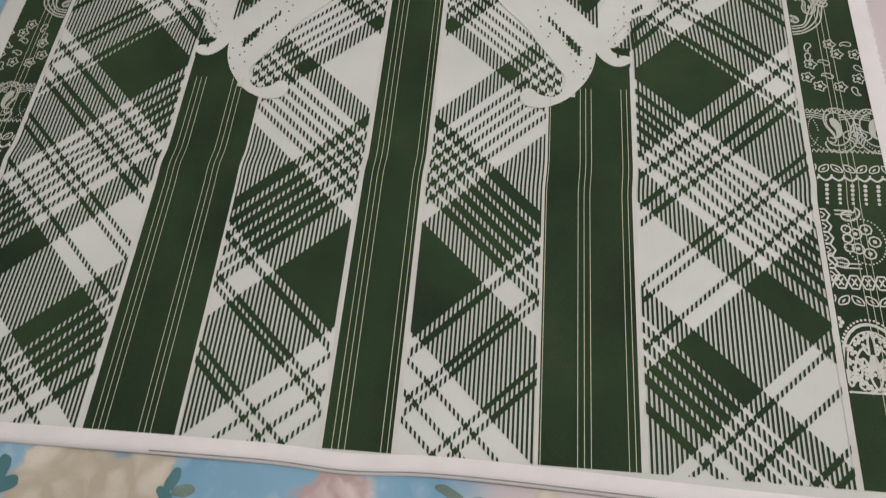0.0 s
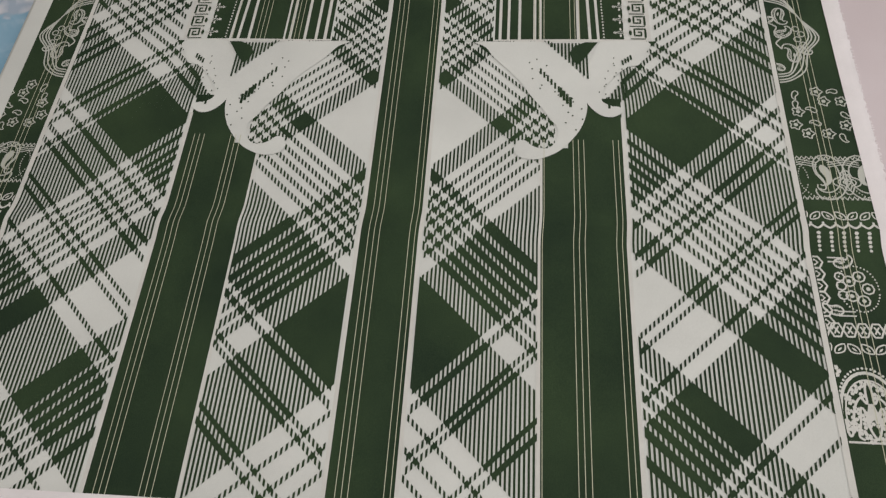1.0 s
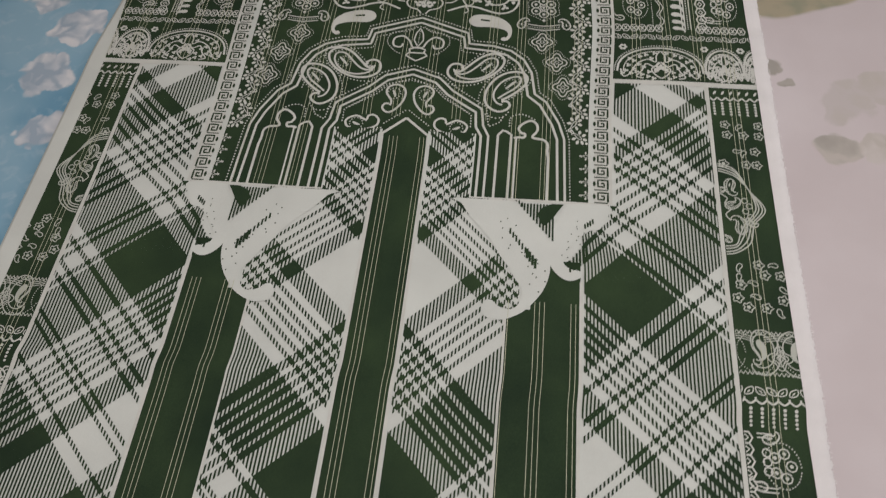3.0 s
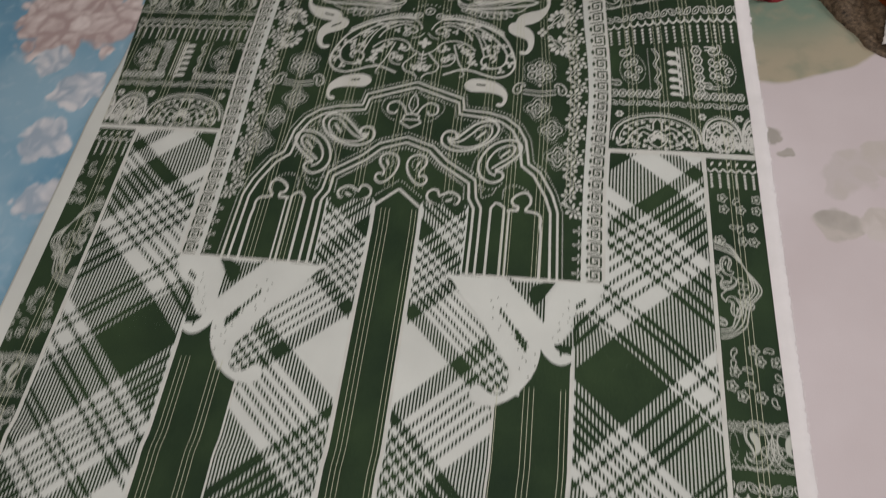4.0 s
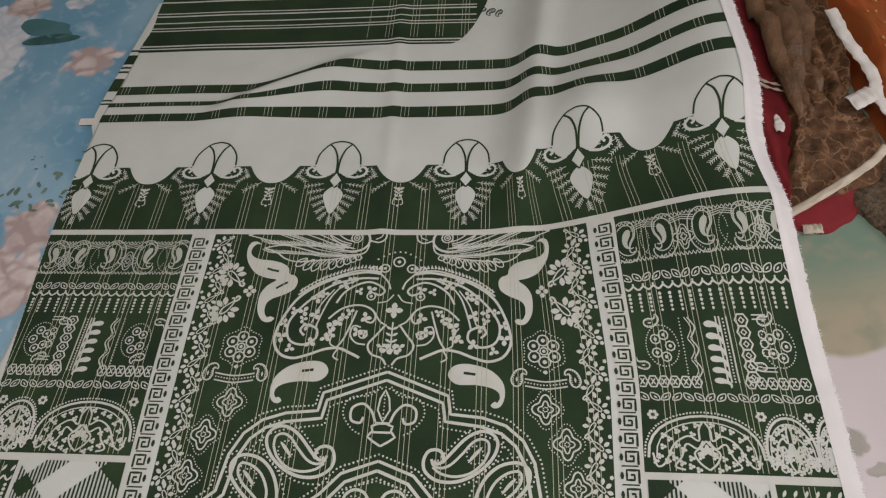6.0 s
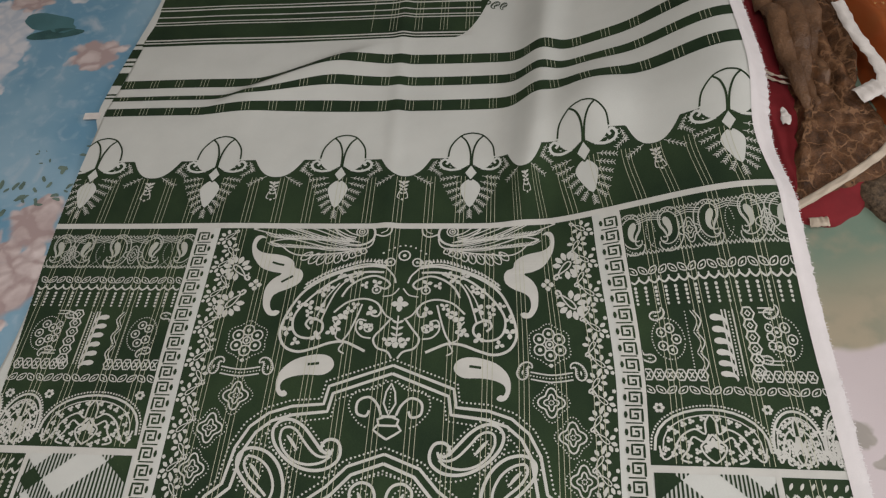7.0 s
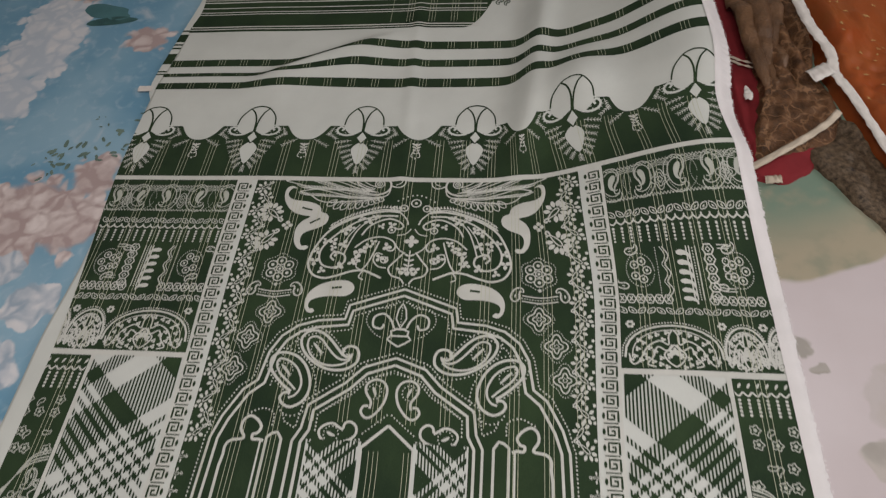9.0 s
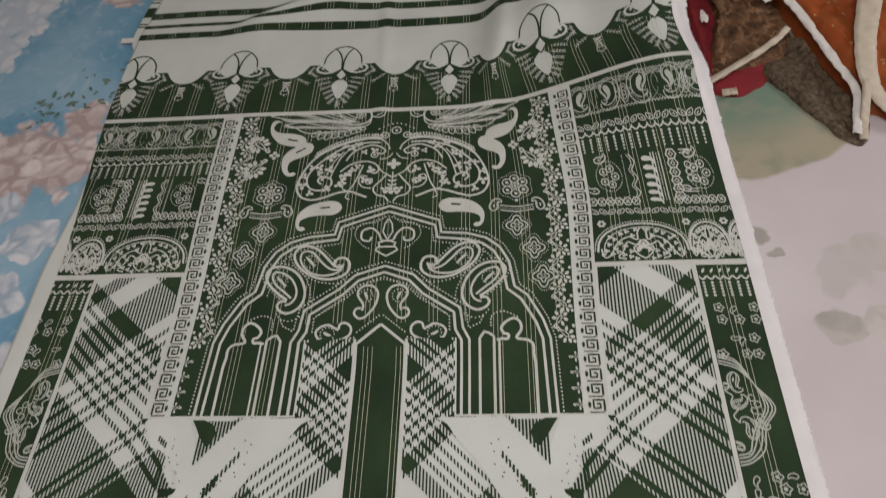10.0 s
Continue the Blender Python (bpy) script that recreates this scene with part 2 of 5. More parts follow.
def cloth_z(x, y):
    z = 0.100 * smooth((x - 0.15) / 0.36) * smooth((y - 0.13) / 0.24)
    z += 0.045 * math.exp(-((x - 0.28) / 0.075) ** 2) * math.exp(-((y - 0.56) / 0.10) ** 2)
    z += 0.035 * smooth((y - 0.38) / 0.2) * smooth((x - 0.34) / 0.16)
    z -= 0.060 * smooth((x - 0.53) / 0.08) * smooth((y - 0.13) / 0.24)
    # ridge that runs away from the camera beside the raised corner
    z += 0.022 * math.exp(-((x - 0.20 - 0.10 * (y - 0.6)) / 0.030) ** 2) * smooth((y - 0.30) / 0.2)
    # slanting fold near the far end
    d = (x + 0.45) * -0.468 + (y - 0.580) * 0.884
    a = (x + 0.45) * 0.884 + (y - 0.580) * 0.468
    w = 0.07 if d < 0 else 0.02
    z += 0.017 * math.exp(-(d / w) ** 2) * smooth((a - 0.05) / 0.12) * smooth((0.46 - a) / 0.16)
    # pressed creases
    z += 0.0036 * math.exp(-((x + 0.03 + 0.03 * (y - 0.4)) / 0.014) ** 2) * smooth((y - 0.25) / 0.15)
    z += 0.0026 * math.exp(-((y + 0.527 - 0.01 * x) / 0.014) ** 2)
    z += 0.0012 * math.exp(-((x - 0.003) / 0.016) ** 2) * smooth((-0.25 - y) / 0.1)
    z += 0.0022 * noise.noise((x * 6, y * 4, 7.0)) + 0.003
    return z


def place(u, v):
    """Where a spot of the printed cloth comes to lie: u across from the middle, v along."""
    gather = (0.020 * smooth((v - 0.10) / 0.26) + 0.020 * smooth((v - 0.34) / 0.14) + 0.010 * smooth((v - 0.5) / 0.3)) * smooth((u - 0.12) / 0.15)
    gather += 0.018 * smooth((u - 0.32) / 0.2) * smooth((v - 0.15) / 0.2) * (1 - 0.6 * smooth((v - 0.42) / 0.2))
    x = u + AX - gather - 0.0022 * smooth((-0.50 - v) / 0.05)
    # slack towards the foot of the centre panel: the key strips draw in, the middle stripe drifts over a little
    x += 0.0045 * (1 - smooth((abs(u) - 0.05) / 0.12)) * smooth((-0.04 - v) / 0.14)
    x -= math.copysign(0.011, u) * math.exp(-((abs(u) - 0.33) / 0.06) ** 2) * smooth((0.22 - v) / 0.35) * smooth((v + 0.36) / 0.12)
    y = v - 0.052 * smooth((v - 0.60) / 0.15) * (1 - smooth((v - 0.757) / 0.05)) * smooth((-0.14 - u) / 0.18)
    return x, y, cloth_z(x, y)


def left_edge(y):
    return -0.541 - 0.034 * smooth((y + 0.05) / 0.5) + 0.022 * smooth((y - 0.60) / 0.3)


def right_edge(y):
    return 0.5575


NEAR, FAR = -0.847, 1.25


# ---- printing on the cloth: every mark is a thin layer that follows the folds ----
class Ink:
    def __init__(self, lift):
        self.lift, self.verts, self.faces, self.window = lift, [], [], None

    def poly(self, pts):
        cuts = [(1, 0, left_edge(pts[0][1]) - AX), (-1, 0, -(right_edge(pts[0][1]) - AX)), (0, 1, NEAR), (0, -1, -FAR)]
        if self.window:
            a, b, c, d = self.window
            cuts += [(1, 0, a), (-1, 0, -b), (0, 1, c), (0, -1, -d)]
        for nx, ny, o in cuts:
            side = [nx * p[0] + ny * p[1] - o for p in pts]
            if min(side) >= 0:
                continue
            if max(side) <= 0:
                return
            out = []
            for i, p in enumerate(pts):
                q, s, t = pts[i - 1], side[i], side[i - 1]
                if (s >= 0) != (t >= 0):
                    f = t / (t - s)
                    out.append((q[0] + (p[0] - q[0]) * f, q[1] + (p[1] - q[1]) * f))
                if s >= 0:
                    out.append(p)
            pts = out
            if len(pts) < 3:
                return
        k = len(self.verts)
        self.verts += [(p[0], p[1], p[2] + self.lift) for p in (place(u, v) for u, v in pts)]
        self.faces.append(list(range(k, k + len(pts))))

    def rect(self, u0, u1, v0, v1, step=0.008):
        nu, nv = max(1, math.ceil((u1 - u0) / step)), max(1, math.ceil((v1 - v0) / step))
        for i in range(nu):
            for j in range(nv):
                a, b = u0 + (u1 - u0) * i / nu, u0 + (u1 - u0) * (i + 1) / nu
                c, d = v0 + (v1 - v0) * j / nv, v0 + (v1 - v0) * (j + 1) / nv
                self.poly([(a, c), (b, c), (b, d), (a, d)])

    def disc(self, u, v, r, n=7, rv=None):
        rv = rv or r
        self.poly([(u + r * math.cos(6.2832 * i / n), v + rv * math.sin(6.2832 * i / n)) for i in range(n)])

    def line(self, pts, w, closed=False, step=0.006):
        """A stroke of width w, or of widths w, along a path."""
        ws = list(w) if hasattr(w, "__len__") else [w * (1.22 if w < 0.0036 else 1.05)] * len(pts)
        if closed:
            pts, ws = list(pts) + [pts[0]], ws + [ws[0]]
        path, wide = [], []
        for (p, q, a, b) in zip(pts, pts[1:], ws, ws[1:]):
            m = max(1, math.ceil(math.dist(p, q) / step))
            for i in range(m):
                path.append((p[0] + (q[0] - p[0]) * i / m, p[1] + (q[1] - p[1]) * i / m))
                wide.append(a + (b - a) * i / m)
        path.append(pts[-1])
        wide.append(ws[-1])
        left, right = [], []
        for i, p in enumerate(path):
            a, b = path[max(i - 1, 0)], path[min(i + 1, len(path) - 1)]
            if closed and i in (0, len(path) - 1):
                a, b = path[-2], path[1]
            dx, dy = b[0] - a[0], b[1] - a[1]
            l = math.hypot(dx, dy) or 1
            h = wide[i] / 2
            left.append((p[0] - dy / l * h, p[1] + dx / l * h))
            right.append((p[0] + dy / l * h, p[1] - dx / l * h))
        for i in range(len(path) - 1):
            self.poly([left[i], right[i], right[i + 1], left[i + 1]])
        return left, right

    def dots(self, pts, gap, r):
        """Dots along a path."""
        rest = 0.0
        for p, q in zip(pts, pts[1:]):
            l = math.dist(p, q)
            d = rest
            while d < l:
                self.disc(p[0] + (q[0] - p[0]) * d / l, p[1] + (q[1] - p[1]) * d / l, r, 6)
                d += gap
            rest = d - l

    def made(self, name, mat, parent, label=""):
        me = bpy.data.meshes.new(name)
        me.from_pydata(self.verts, [], self.faces)
        me.materials.append(mat)
        ob = new(name, me)
        ob.parent = parent
        if label:
            ob["label"] = label
        return ob


L1, L2, L3, L4 = 0.0003, 0.0006, 0.0009, 0.0012


def curve(pts, n=5, closed=False):
    """A smooth path through a few points."""
    out, m = [], len(pts)
    for i in range(m if closed else m - 1):
        p = [pts[(i + k) % m] if closed else pts[min(max(i + k, 0), m - 1)] for k in (-1, 0, 1, 2)]
        for j in range(n):
            t = j / n
            out.append(tuple(0.5 * (2 * p[1][c] + (p[2][c] - p[0][c]) * t + (2 * p[0][c] - 5 * p[1][c] + 4 * p[2][c] - p[3][c]) * t * t
                                    + (3 * p[1][c] - p[0][c] - 3 * p[2][c] + p[3][c]) * t ** 3) for c in (0, 1)))
    if not closed:
        out.append(pts[-1])
    return out


def ring(u, v, r, n=14, rv=None, lobes=0, depth=0.0, turn=0.0):
    rv = rv or r
    return [(u + r * (1 + depth * math.cos(lobes * (a - turn))) * math.cos(a), v + rv * (1 + depth * math.cos(lobes * (a - turn))) * math.sin(a)) for a in (6.2832 * i / n for i in range(n))]


def spine(u, v, size, ang, bend=1.15, n=30):
    """The middle line and the widths of a paisley: a round head that tapers into a curled tail."""
    ang = radians(ang)
    pts, ws, th, step = [(u, v)], [0.0], ang, size * 1.25 / n
    for i in range(1, n + 1):
        t = i / n
        th = ang + math.copysign(bend * math.pi * t ** 3.4, bend)
        p = pts[-1]
        pts.append((p[0] + math.cos(th) * step, p[1] + math.sin(th) * step))
        r = math.sqrt(max(0.0, 1 - (1 - t / 0.3) ** 2)) if t < 0.3 else (1 - (t - 0.3) / 0.7) ** 0.75 * 0.88 + 0.12
        ws.append(size * 0.56 * r)
    return pts, ws


def edge_path(pts, ws, grow=0.0):
    left, right = [], []
    for i, p in enumerate(pts):
        a, b = pts[max(i - 1, 0)], pts[min(i + 1, len(pts) - 1)]
        dx, dy = b[0] - a[0], b[1] - a[1]
        l = math.hypot(dx, dy) or 1
        h = ws[i] / 2 + grow
        left.append((p[0] - dy / l * h, p[1] + dx / l * h))
        right.append((p[0] + dy / l * h, p[1] - dx / l * h))
    return right[::-1] + left


def paisley(ink, u, v, size, ang, bend=1.15, style="line", w=0.0018, dot=0.0012):
    pts, ws = spine(u, v, size, ang, abs(bend))
    if bend < 0:
        c, s = math.cos(radians(ang)), math.sin(radians(ang))
        flip = []
        for p in pts:
            x, y = (p[0] - u) * c + (p[1] - v) * s, -((p[1] - v) * c - (p[0] - u) * s)
            flip.append((u + x * c - y * s, v + y * c + x * s))
        pts = flip
    if style == "fill":
        ink.line(pts, [q * 0.7 for q in ws])
        return
    ink.line(edge_path(pts, ws), w)
    n = len(pts)
    core = pts[int(n * 0.22):int(n * 0.48)]
    if style == "double":
        ink.line(edge_path(pts, [q * 0.5 for q in ws])[10:-10], w * 0.7)
        ink.line(core, [size * 0.09 * math.sin(math.pi * i / (len(core) - 1)) for i in range(len(core))])
    if style in ("dots", "double"):
        ink.dots(edge_path(pts[:int(n * 0.75)], [q * 0.70 for q in ws[:int(n * 0.75)]]), dot * 3.4, dot)
    if style == "dots":
        ink.line(core, [size * 0.10 * math.sin(math.pi * i / (len(core) - 1)) for i in range(len(core))])
    if style == "dots" and size > 0.05:
        ink.line(edge_path(pts[:int(n * 0.7)], [q * 0.46 for q in ws[:int(n * 0.7)]]), w * 0.5)


def both(draw):
    for s in (1, -1):
        draw(s)


def mir(pts, s):
    return [(s * u, v) for u, v in pts]


# ---- the printed cloth ----
suit_cloth = thing("printed_cloth", "long green and white printed cotton suit cloth spread over a bed", "cloth")

bm = bmesh.new()
xs = [-1.0 + 2.0 * i / 230 for i in range(231)]
rows_y = [NEAR - 0.018 + (FAR - NEAR + 0.018) * j / 420 for j in range(421)]
grid = []
for y in rows_y:
    l = left_edge(y) - 0.030 * smooth((0.24 - y) / 0.25)
    r = 0.5595
    grid.append([bm.verts.new(place(l - AX + (r - l) * (x + 1) / 2, y)) for x in xs])
for a, b in zip(grid, grid[1:]):
    for i in range(230):
        bm.faces.new((a[i], a[i + 1], b[i + 1], b[i])).smooth = True
# the cut edges turn down to the sheet, so that the cloth has thickness
rim = [e for e in bm.edges if e.is_boundary]
out = bmesh.ops.extrude_edge_only(bm, edges=rim)["geom"]
for v in out:
    if isinstance(v, bmesh.types.BMVert):
        v.co.z -= 0.0025
part("ground_weave", bm, WHITE, suit_cloth, "off-white plain cotton ground of the cloth")

# frayed selvedge along one side, rolled and slightly wavy
bm = bmesh.new()
prev = None
for j in range(700):
    y = NEAR - 0.018 + (1.15 - NEAR) * j / 699
    wave = 0.0016 * noise.noise((y * 40, 1.0, 0.0)) + 0.0030 * noise.noise((y * 150, 5.0, 0.0))
    wide = 0.022 + wave + 0.008 * smooth((y - 0.1) / 0.3)
    ex, ey, top = place(0.5535, y)
    drop = 0.020 * smooth((y - 0.13) / 0.24)
    prof = [(ex, top + 0.0014), (ex + 0.006, top + 0.0020), (ex + 0.012, top - drop * 0.4 + 0.0016), (ex + wide, top - drop + 0.0012 + 0.4 * abs(wave)), (ex + wide + 0.0015, top - drop - 0.0015)]
    cur = [bm.verts.new((a, ey, b)) for a, b in prof]
    if prev:
        for i in range(4):
            bm.faces.new((prev[i], cur[i], cur[i + 1], prev[i + 1])).smooth = True
    prev = cur
part("selvedge", bm, SELVEDGE, suit_cloth, "bleached white frayed selvedge edge")
rnd = random.Random(31)
bm = bmesh.new()
for i in range(520):
    y = NEAR + (1.1 - NEAR) * i / 520
    ex, ey, top = place(0.5535, y)
    x = ex + 0.0222 + 0.008 * smooth((y - 0.1) / 0.3)
    z = top - 0.020 * smooth((y - 0.13) / 0.24) + 0.0006
    dx, dy = rnd.uniform(0.0015, 0.0045), rnd.uniform(-0.002, 0.002)
    q = [bm.verts.new((x - 0.001, ey, z)), bm.verts.new((x - 0.001, ey + 0.0016, z)), bm.verts.new((x + dx, ey + 0.0011 + dy, z - 0.0010)), bm.verts.new((x + dx, ey + 0.0004 + dy, z - 0.0010))]
    bm.faces.new(q)
tagged(part("fringe", bm, SELVEDGE, suit_cloth, "short frayed white threads"), kind="stuff")

# near hem: white turned edge with a dotted stitch line
bm = bmesh.new()
prev = None
for i in range(260):
    x = -0.57 + 1.13 * i / 259
    y0 = NEAR + 0.001 - 0.004 * math.exp(-((x - 0.0) / 0.05) ** 2) - 0.010 * smooth((x - 0.05) / 0.4)
    z = cloth_z(x, NEAR)
    prof = [(y0, z + 0.0016), (y0 - 0.004, z + 0.0030), (y0 - 0.012, z + 0.0028), (y0 - 0.0185, z + 0.0012), (y0 - 0.0195, z - 0.003)]
    cur = [bm.verts.new((x, a, b)) for a, b in prof]
    if prev:
        for q in range(4):
            bm.faces.new((prev[q], prev[q + 1], cur[q + 1], cur[q])).smooth = True
    prev = cur
part("hem", bm, SELVEDGE, suit_cloth, "white folded hem at the near end")
bm = bmesh.new()
for i in range(330):
    x = -0.20 + 0.0022 * i
    y0 = NEAR + 0.001 - 0.004 * math.exp(-((x - 0.0) / 0.05) ** 2) - 0.010 * smooth((x - 0.05) / 0.4) - 0.0165
    bmesh.ops.create_cube(bm, size=1, matrix=Matrix.Translation((x, y0, cloth_z(x, NEAR) + 0.0021)) @ Matrix.Diagonal((0.0012, 0.0011, 0.0008, 1)))
tagged(part("stitching", bm, GREEN, suit_cloth, "row of small dark stitches"), kind="stuff")

# solid green areas
PANEL_LOW, LINE = -0.237, 0.366
ink = Ink(L1)
ink.rect(-0.297, 0.297, PANEL_LOW, LINE)
ink.made("centre_panel_ground", GREEN, suit_cloth, "dark green ground of the centre panel")
for s in (1, -1):
    ink = Ink(L1)
    ink.rect(min(s * 0.179, s * 0.279), max(s * 0.179, s * 0.279), NEAR, -0.412, 0.008)
    ink.rect(min(s * 0.212, s * 0.279), max(s * 0.212, s * 0.279), -0.412, -0.335, 0.008)
    ink.made("side_stripe", GREEN, suit_cloth, "broad plain dark green stripe")
ink = Ink(L1)
ink.rect(-0.0345, 0.0345, NEAR, PANEL_LOW, 0.01)
ink.made("centre_stripe", GREEN, suit_cloth, "dark green stripe down the middle")
for s in (1, -1):
    for a, lo, hi in ((0.334, 0.010, LINE), (0.477, NEAR, 0.0)):
        ink = Ink(L1)
        ink.rect(min(s * a, s * 0.59), max(s * a, s * 0.59), lo, hi)
        ink.made("border_ground", GREEN, suit_cloth, "dark green ground of a side border")

# white tops of the stripes inside the centre panel
for s in (1, -1):
    ink = Ink(L2)
    ink.rect(min(s * 0.0365, s * 0.114), max(s * 0.0365, s * 0.114), PANEL_LOW, -0.1165, 0.02)
    ink.made("plaid_ground", WHITE, suit_cloth)

# plaid: alternate woven columns follow bands that slant one way or the other
PITCH, SLANT = 0.00237, 0.93
thin = lambda h, *ys: [(y + h, y - h) for y in ys]
IN_N = [(-0.12, -0.15), (-0.205, -0.246), (-0.344, -0.373), (-0.509, -0.527), (-0.656, -0.785)] + thin(0.0036, -0.165, -0.182, -0.258, -0.276, -0.295, -0.3135, -0.3305, -0.816, -0.849, -0.876) + thin(0.0058, -0.542, -0.560, -0.579, -0.598, -0.616)
IN_P = [(-0.02, -0.118), (-0.233, -0.262), (-0.3795, -0.414), (-0.532, -0.669), (-0.6795, -0.6895), (-0.7294, -0.7373), (-0.7423, -0.7503), (-0.811, -0.818), (-0.827, -0.835)] + thin(0.0042, -0.121, -0.139, -0.160, -0.179, -0.199, -0.218, -0.432, -0.451, -0.468, -0.487, -0.506)
OUT_N = [(0.06, 0.03), (-0.015, -0.10), (-0.1755, -0.1854), (-0.197, -0.207), (-0.273, -0.282), (-0.292, -0.301), (-0.335, -0.346), (-0.352, -0.468), (-0.482, -0.490), (-0.502, -0.510), (-0.596, -0.640), (-0.74, -0.775)] + thin(0.0045, -0.13, -0.152, -0.521, -0.538, -0.556, -0.575) + thin(0.0058, -0.787, -0.805, -0.823, -0.841, -0.87)
OUT_P = [(0.08, 0.0), (-0.095, -0.125), (-0.282, -0.412), (-0.433, -0.443), (-0.473, -0.482), (-0.494, -0.503), (-0.568, -0.575), (-0.585, -0.592), (-0.664, -0.78), (-0.795, -0.802), (-0.84, -0.848)] + thin(0.0045, -0.141, -0.160, -0.180, -0.203, -0.224, -0.247) + thin(0.0036, -0.640) + thin(0.004, -0.90, -0.92)


def plaid(ink, s, u0, u1, ref, down, up, low, top):
    i, u = 0, u0
    while u < u1 - 0.0005:
        a, b = u, min(u + PITCH, u1)
        sign = -1 if i % 2 else 1
        for hi, lo in (up if i % 2 else down):
            f = lambda y, x: y - sign * SLANT * (x - ref)
            h0, h1, l0, l1 = f(hi, a), f(hi, b), f(lo, a), f(lo, b)
            m = max(1, math.ceil((hi - lo) / 0.008))
            ink.window = (-1, 1, low, top)
            for q in range(m):
                p0, p1 = q / m, (q + 1) / m
                quad = [(s * a, h0 + (l0 - h0) * p0), (s * b, h1 + (l1 - h1) * p0), (s * b, h1 + (l1 - h1) * p1), (s * a, h0 + (l0 - h0) * p1)]
                ink.poly(quad if s > 0 else quad[::-1])
        i, u = i + 1, u + PITCH
    ink.window = None


for s in (1, -1):
    ink = Ink(L3)
    plaid(ink, s, 0.0405, 0.1775, 0.108, IN_N, IN_P, NEAR, -0.4125)
    plaid(ink, s, 0.0405, 0.196, 0.108, IN_N, IN_P, -0.4125, -0.2375)
    plaid(ink, s, 0.0405, 0.112, 0.108, IN_N, IN_P, -0.2375, -0.116)
    ink.made("inner_plaid", GREEN, suit_cloth, "green slanting plaid print of fine upright dashes")
    ink = Ink(L3)
    rising = OUT_P if s > 0 else [(a + 0.016, b + 0.016) if -0.7 < a < -0.5 else (a, b) for a, b in OUT_P]
    plaid(ink, s, 0.284, 0.472, 0.376, OUT_N, rising, NEAR, -0.2375)
    plaid(ink, s, 0.338, 0.472, 0.376, OUT_N, rising, -0.2375, 0.001)
    ink.made("outer_plaid", GREEN, suit_cloth, "green slanting plaid print of fine upright dashes")

# paw-shaped paisleys where the stripes meet the panel
PAW = [(0.088, -0.239), (0.101, -0.248), (0.116, -0.269), (0.133, -0.287), (0.151, -0.308), (0.166, -0.332), (0.179, -0.350), (0.189, -0.367), (0.199, -0.382), (0.198, -0.400), (0.189, -0.412), (0.177, -0.413), (0.167, -0.409), (0.159, -0.402), (0.150, -0.403), (0.145, -0.414), (0.149, -0.425), (0.162, -0.430), (0.178, -0.429), (0.201, -0.417), (0.219, -0.397), (0.231, -0.376), (0.237, -0.350), (0.235, -0.328), (0.235, -0.308), (0.228, -0.292), (0.218, -0.279), (0.207, -0.261), (0.193, -0.248), (0.174, -0.239), (0.154, -0.239)]
SMALL_PAW = [(0.331, -0.239), (0.266, -0.239), (0.257, -0.245), (0.246, -0.268), (0.236, -0.291), (0.233, -0.312), (0.234, -0.334), (0.242, -0.351), (0.256, -0.363), (0.270, -0.364), (0.283, -0.355), (0.278, -0.349), (0.265, -0.346), (0.256, -0.339), (0.257, -0.326), (0.267, -0.310), (0.283, -0.293), (0.298, -0.283), (0.313, -0.279), (0.322, -0.264)]
from mathutils.geometry import tessellate_polygon


def filled(ink, loop):
    for tri in tessellate_polygon([[Vector((u, v, 0)) for u, v in loop]]):
        ink.poly([loop[i] for i in tri])


for s in (1, -1):
    ink = Ink(L4)
    filled(ink, mir(curve(PAW, 4, True), s))
    ink.made("large_paisley", WHITE, suit_cloth, "large off-white comma-shaped paisley")
    ink = Ink(L4)
    filled(ink, mir(curve(SMALL_PAW, 4, True), s))
    ink.made("small_paisley", WHITE, suit_cloth, "small off-white comma-shaped paisley")
    ink = Ink(L4 + 0.0004)
    for i in range(22):
        t = i / 22
        ink.disc(s * (0.222 - 0.05 * t * t + 0.012 * math.sin(i * 2.4)) if t < 0.5 else s * (0.200 - 0.03 * t + 0.012 * math.sin(i * 2.4)), -0.385 + 0.120 * t, 0.0013, 5)
        ink.disc(s * (0.262 + 0.014 * math.sin(i * 1.7) + 0.03 * t), -0.335 + 0.070 * t, 0.0011, 5)
    for i in range(7):
        ink.line([(s * (0.206 - 0.0046 * i), -0.322 + 0.0060 * i), (s * (0.206 - 0.0046 * i), -0.332 + 0.0060 * i)], 0.0022)
    for i in range(4):
        ink.line([(s * (0.204 + 0.0040 * i), -0.318 - 0.0052 * i), (s * (0.204 + 0.0040 * i), -0.334 - 0.0052 * i)], 0.0030)
        ink.line([(s * (0.290 + 0.0044 * i), -0.272 + 0.0030 * i), (s * (0.290 + 0.0044 * i), -0.280 + 0.0030 * i)], 0.0024)
    for i in range(11):                                            # hatched ground between the two shapes
        u = 0.192 + 0.00474 * i
        ink.line([(s * u, -0.2425), (s * u, -0.2425 - min(0.064, 1.15 * (u - 0.186)))], 0.0022)
    filled(ink, mir([(0.256, -0.241), (0.238, -0.241), (0.223, -0.248), (0.216, -0.260), (0.221, -0.275), (0.228, -0.279), (0.239, -0.266), (0.250, -0.249)], s))
    for i in range(6):
        u = 0.2645 + 0.00474 * i
        ink.line([(s * u, -0.352 + 0.75 * (u - 0.264)), (s * u, -0.334 + 1.30 * (u - 0.264))], 0.0024)
    ink.made("paisley_speckle", GREEN, suit_cloth)

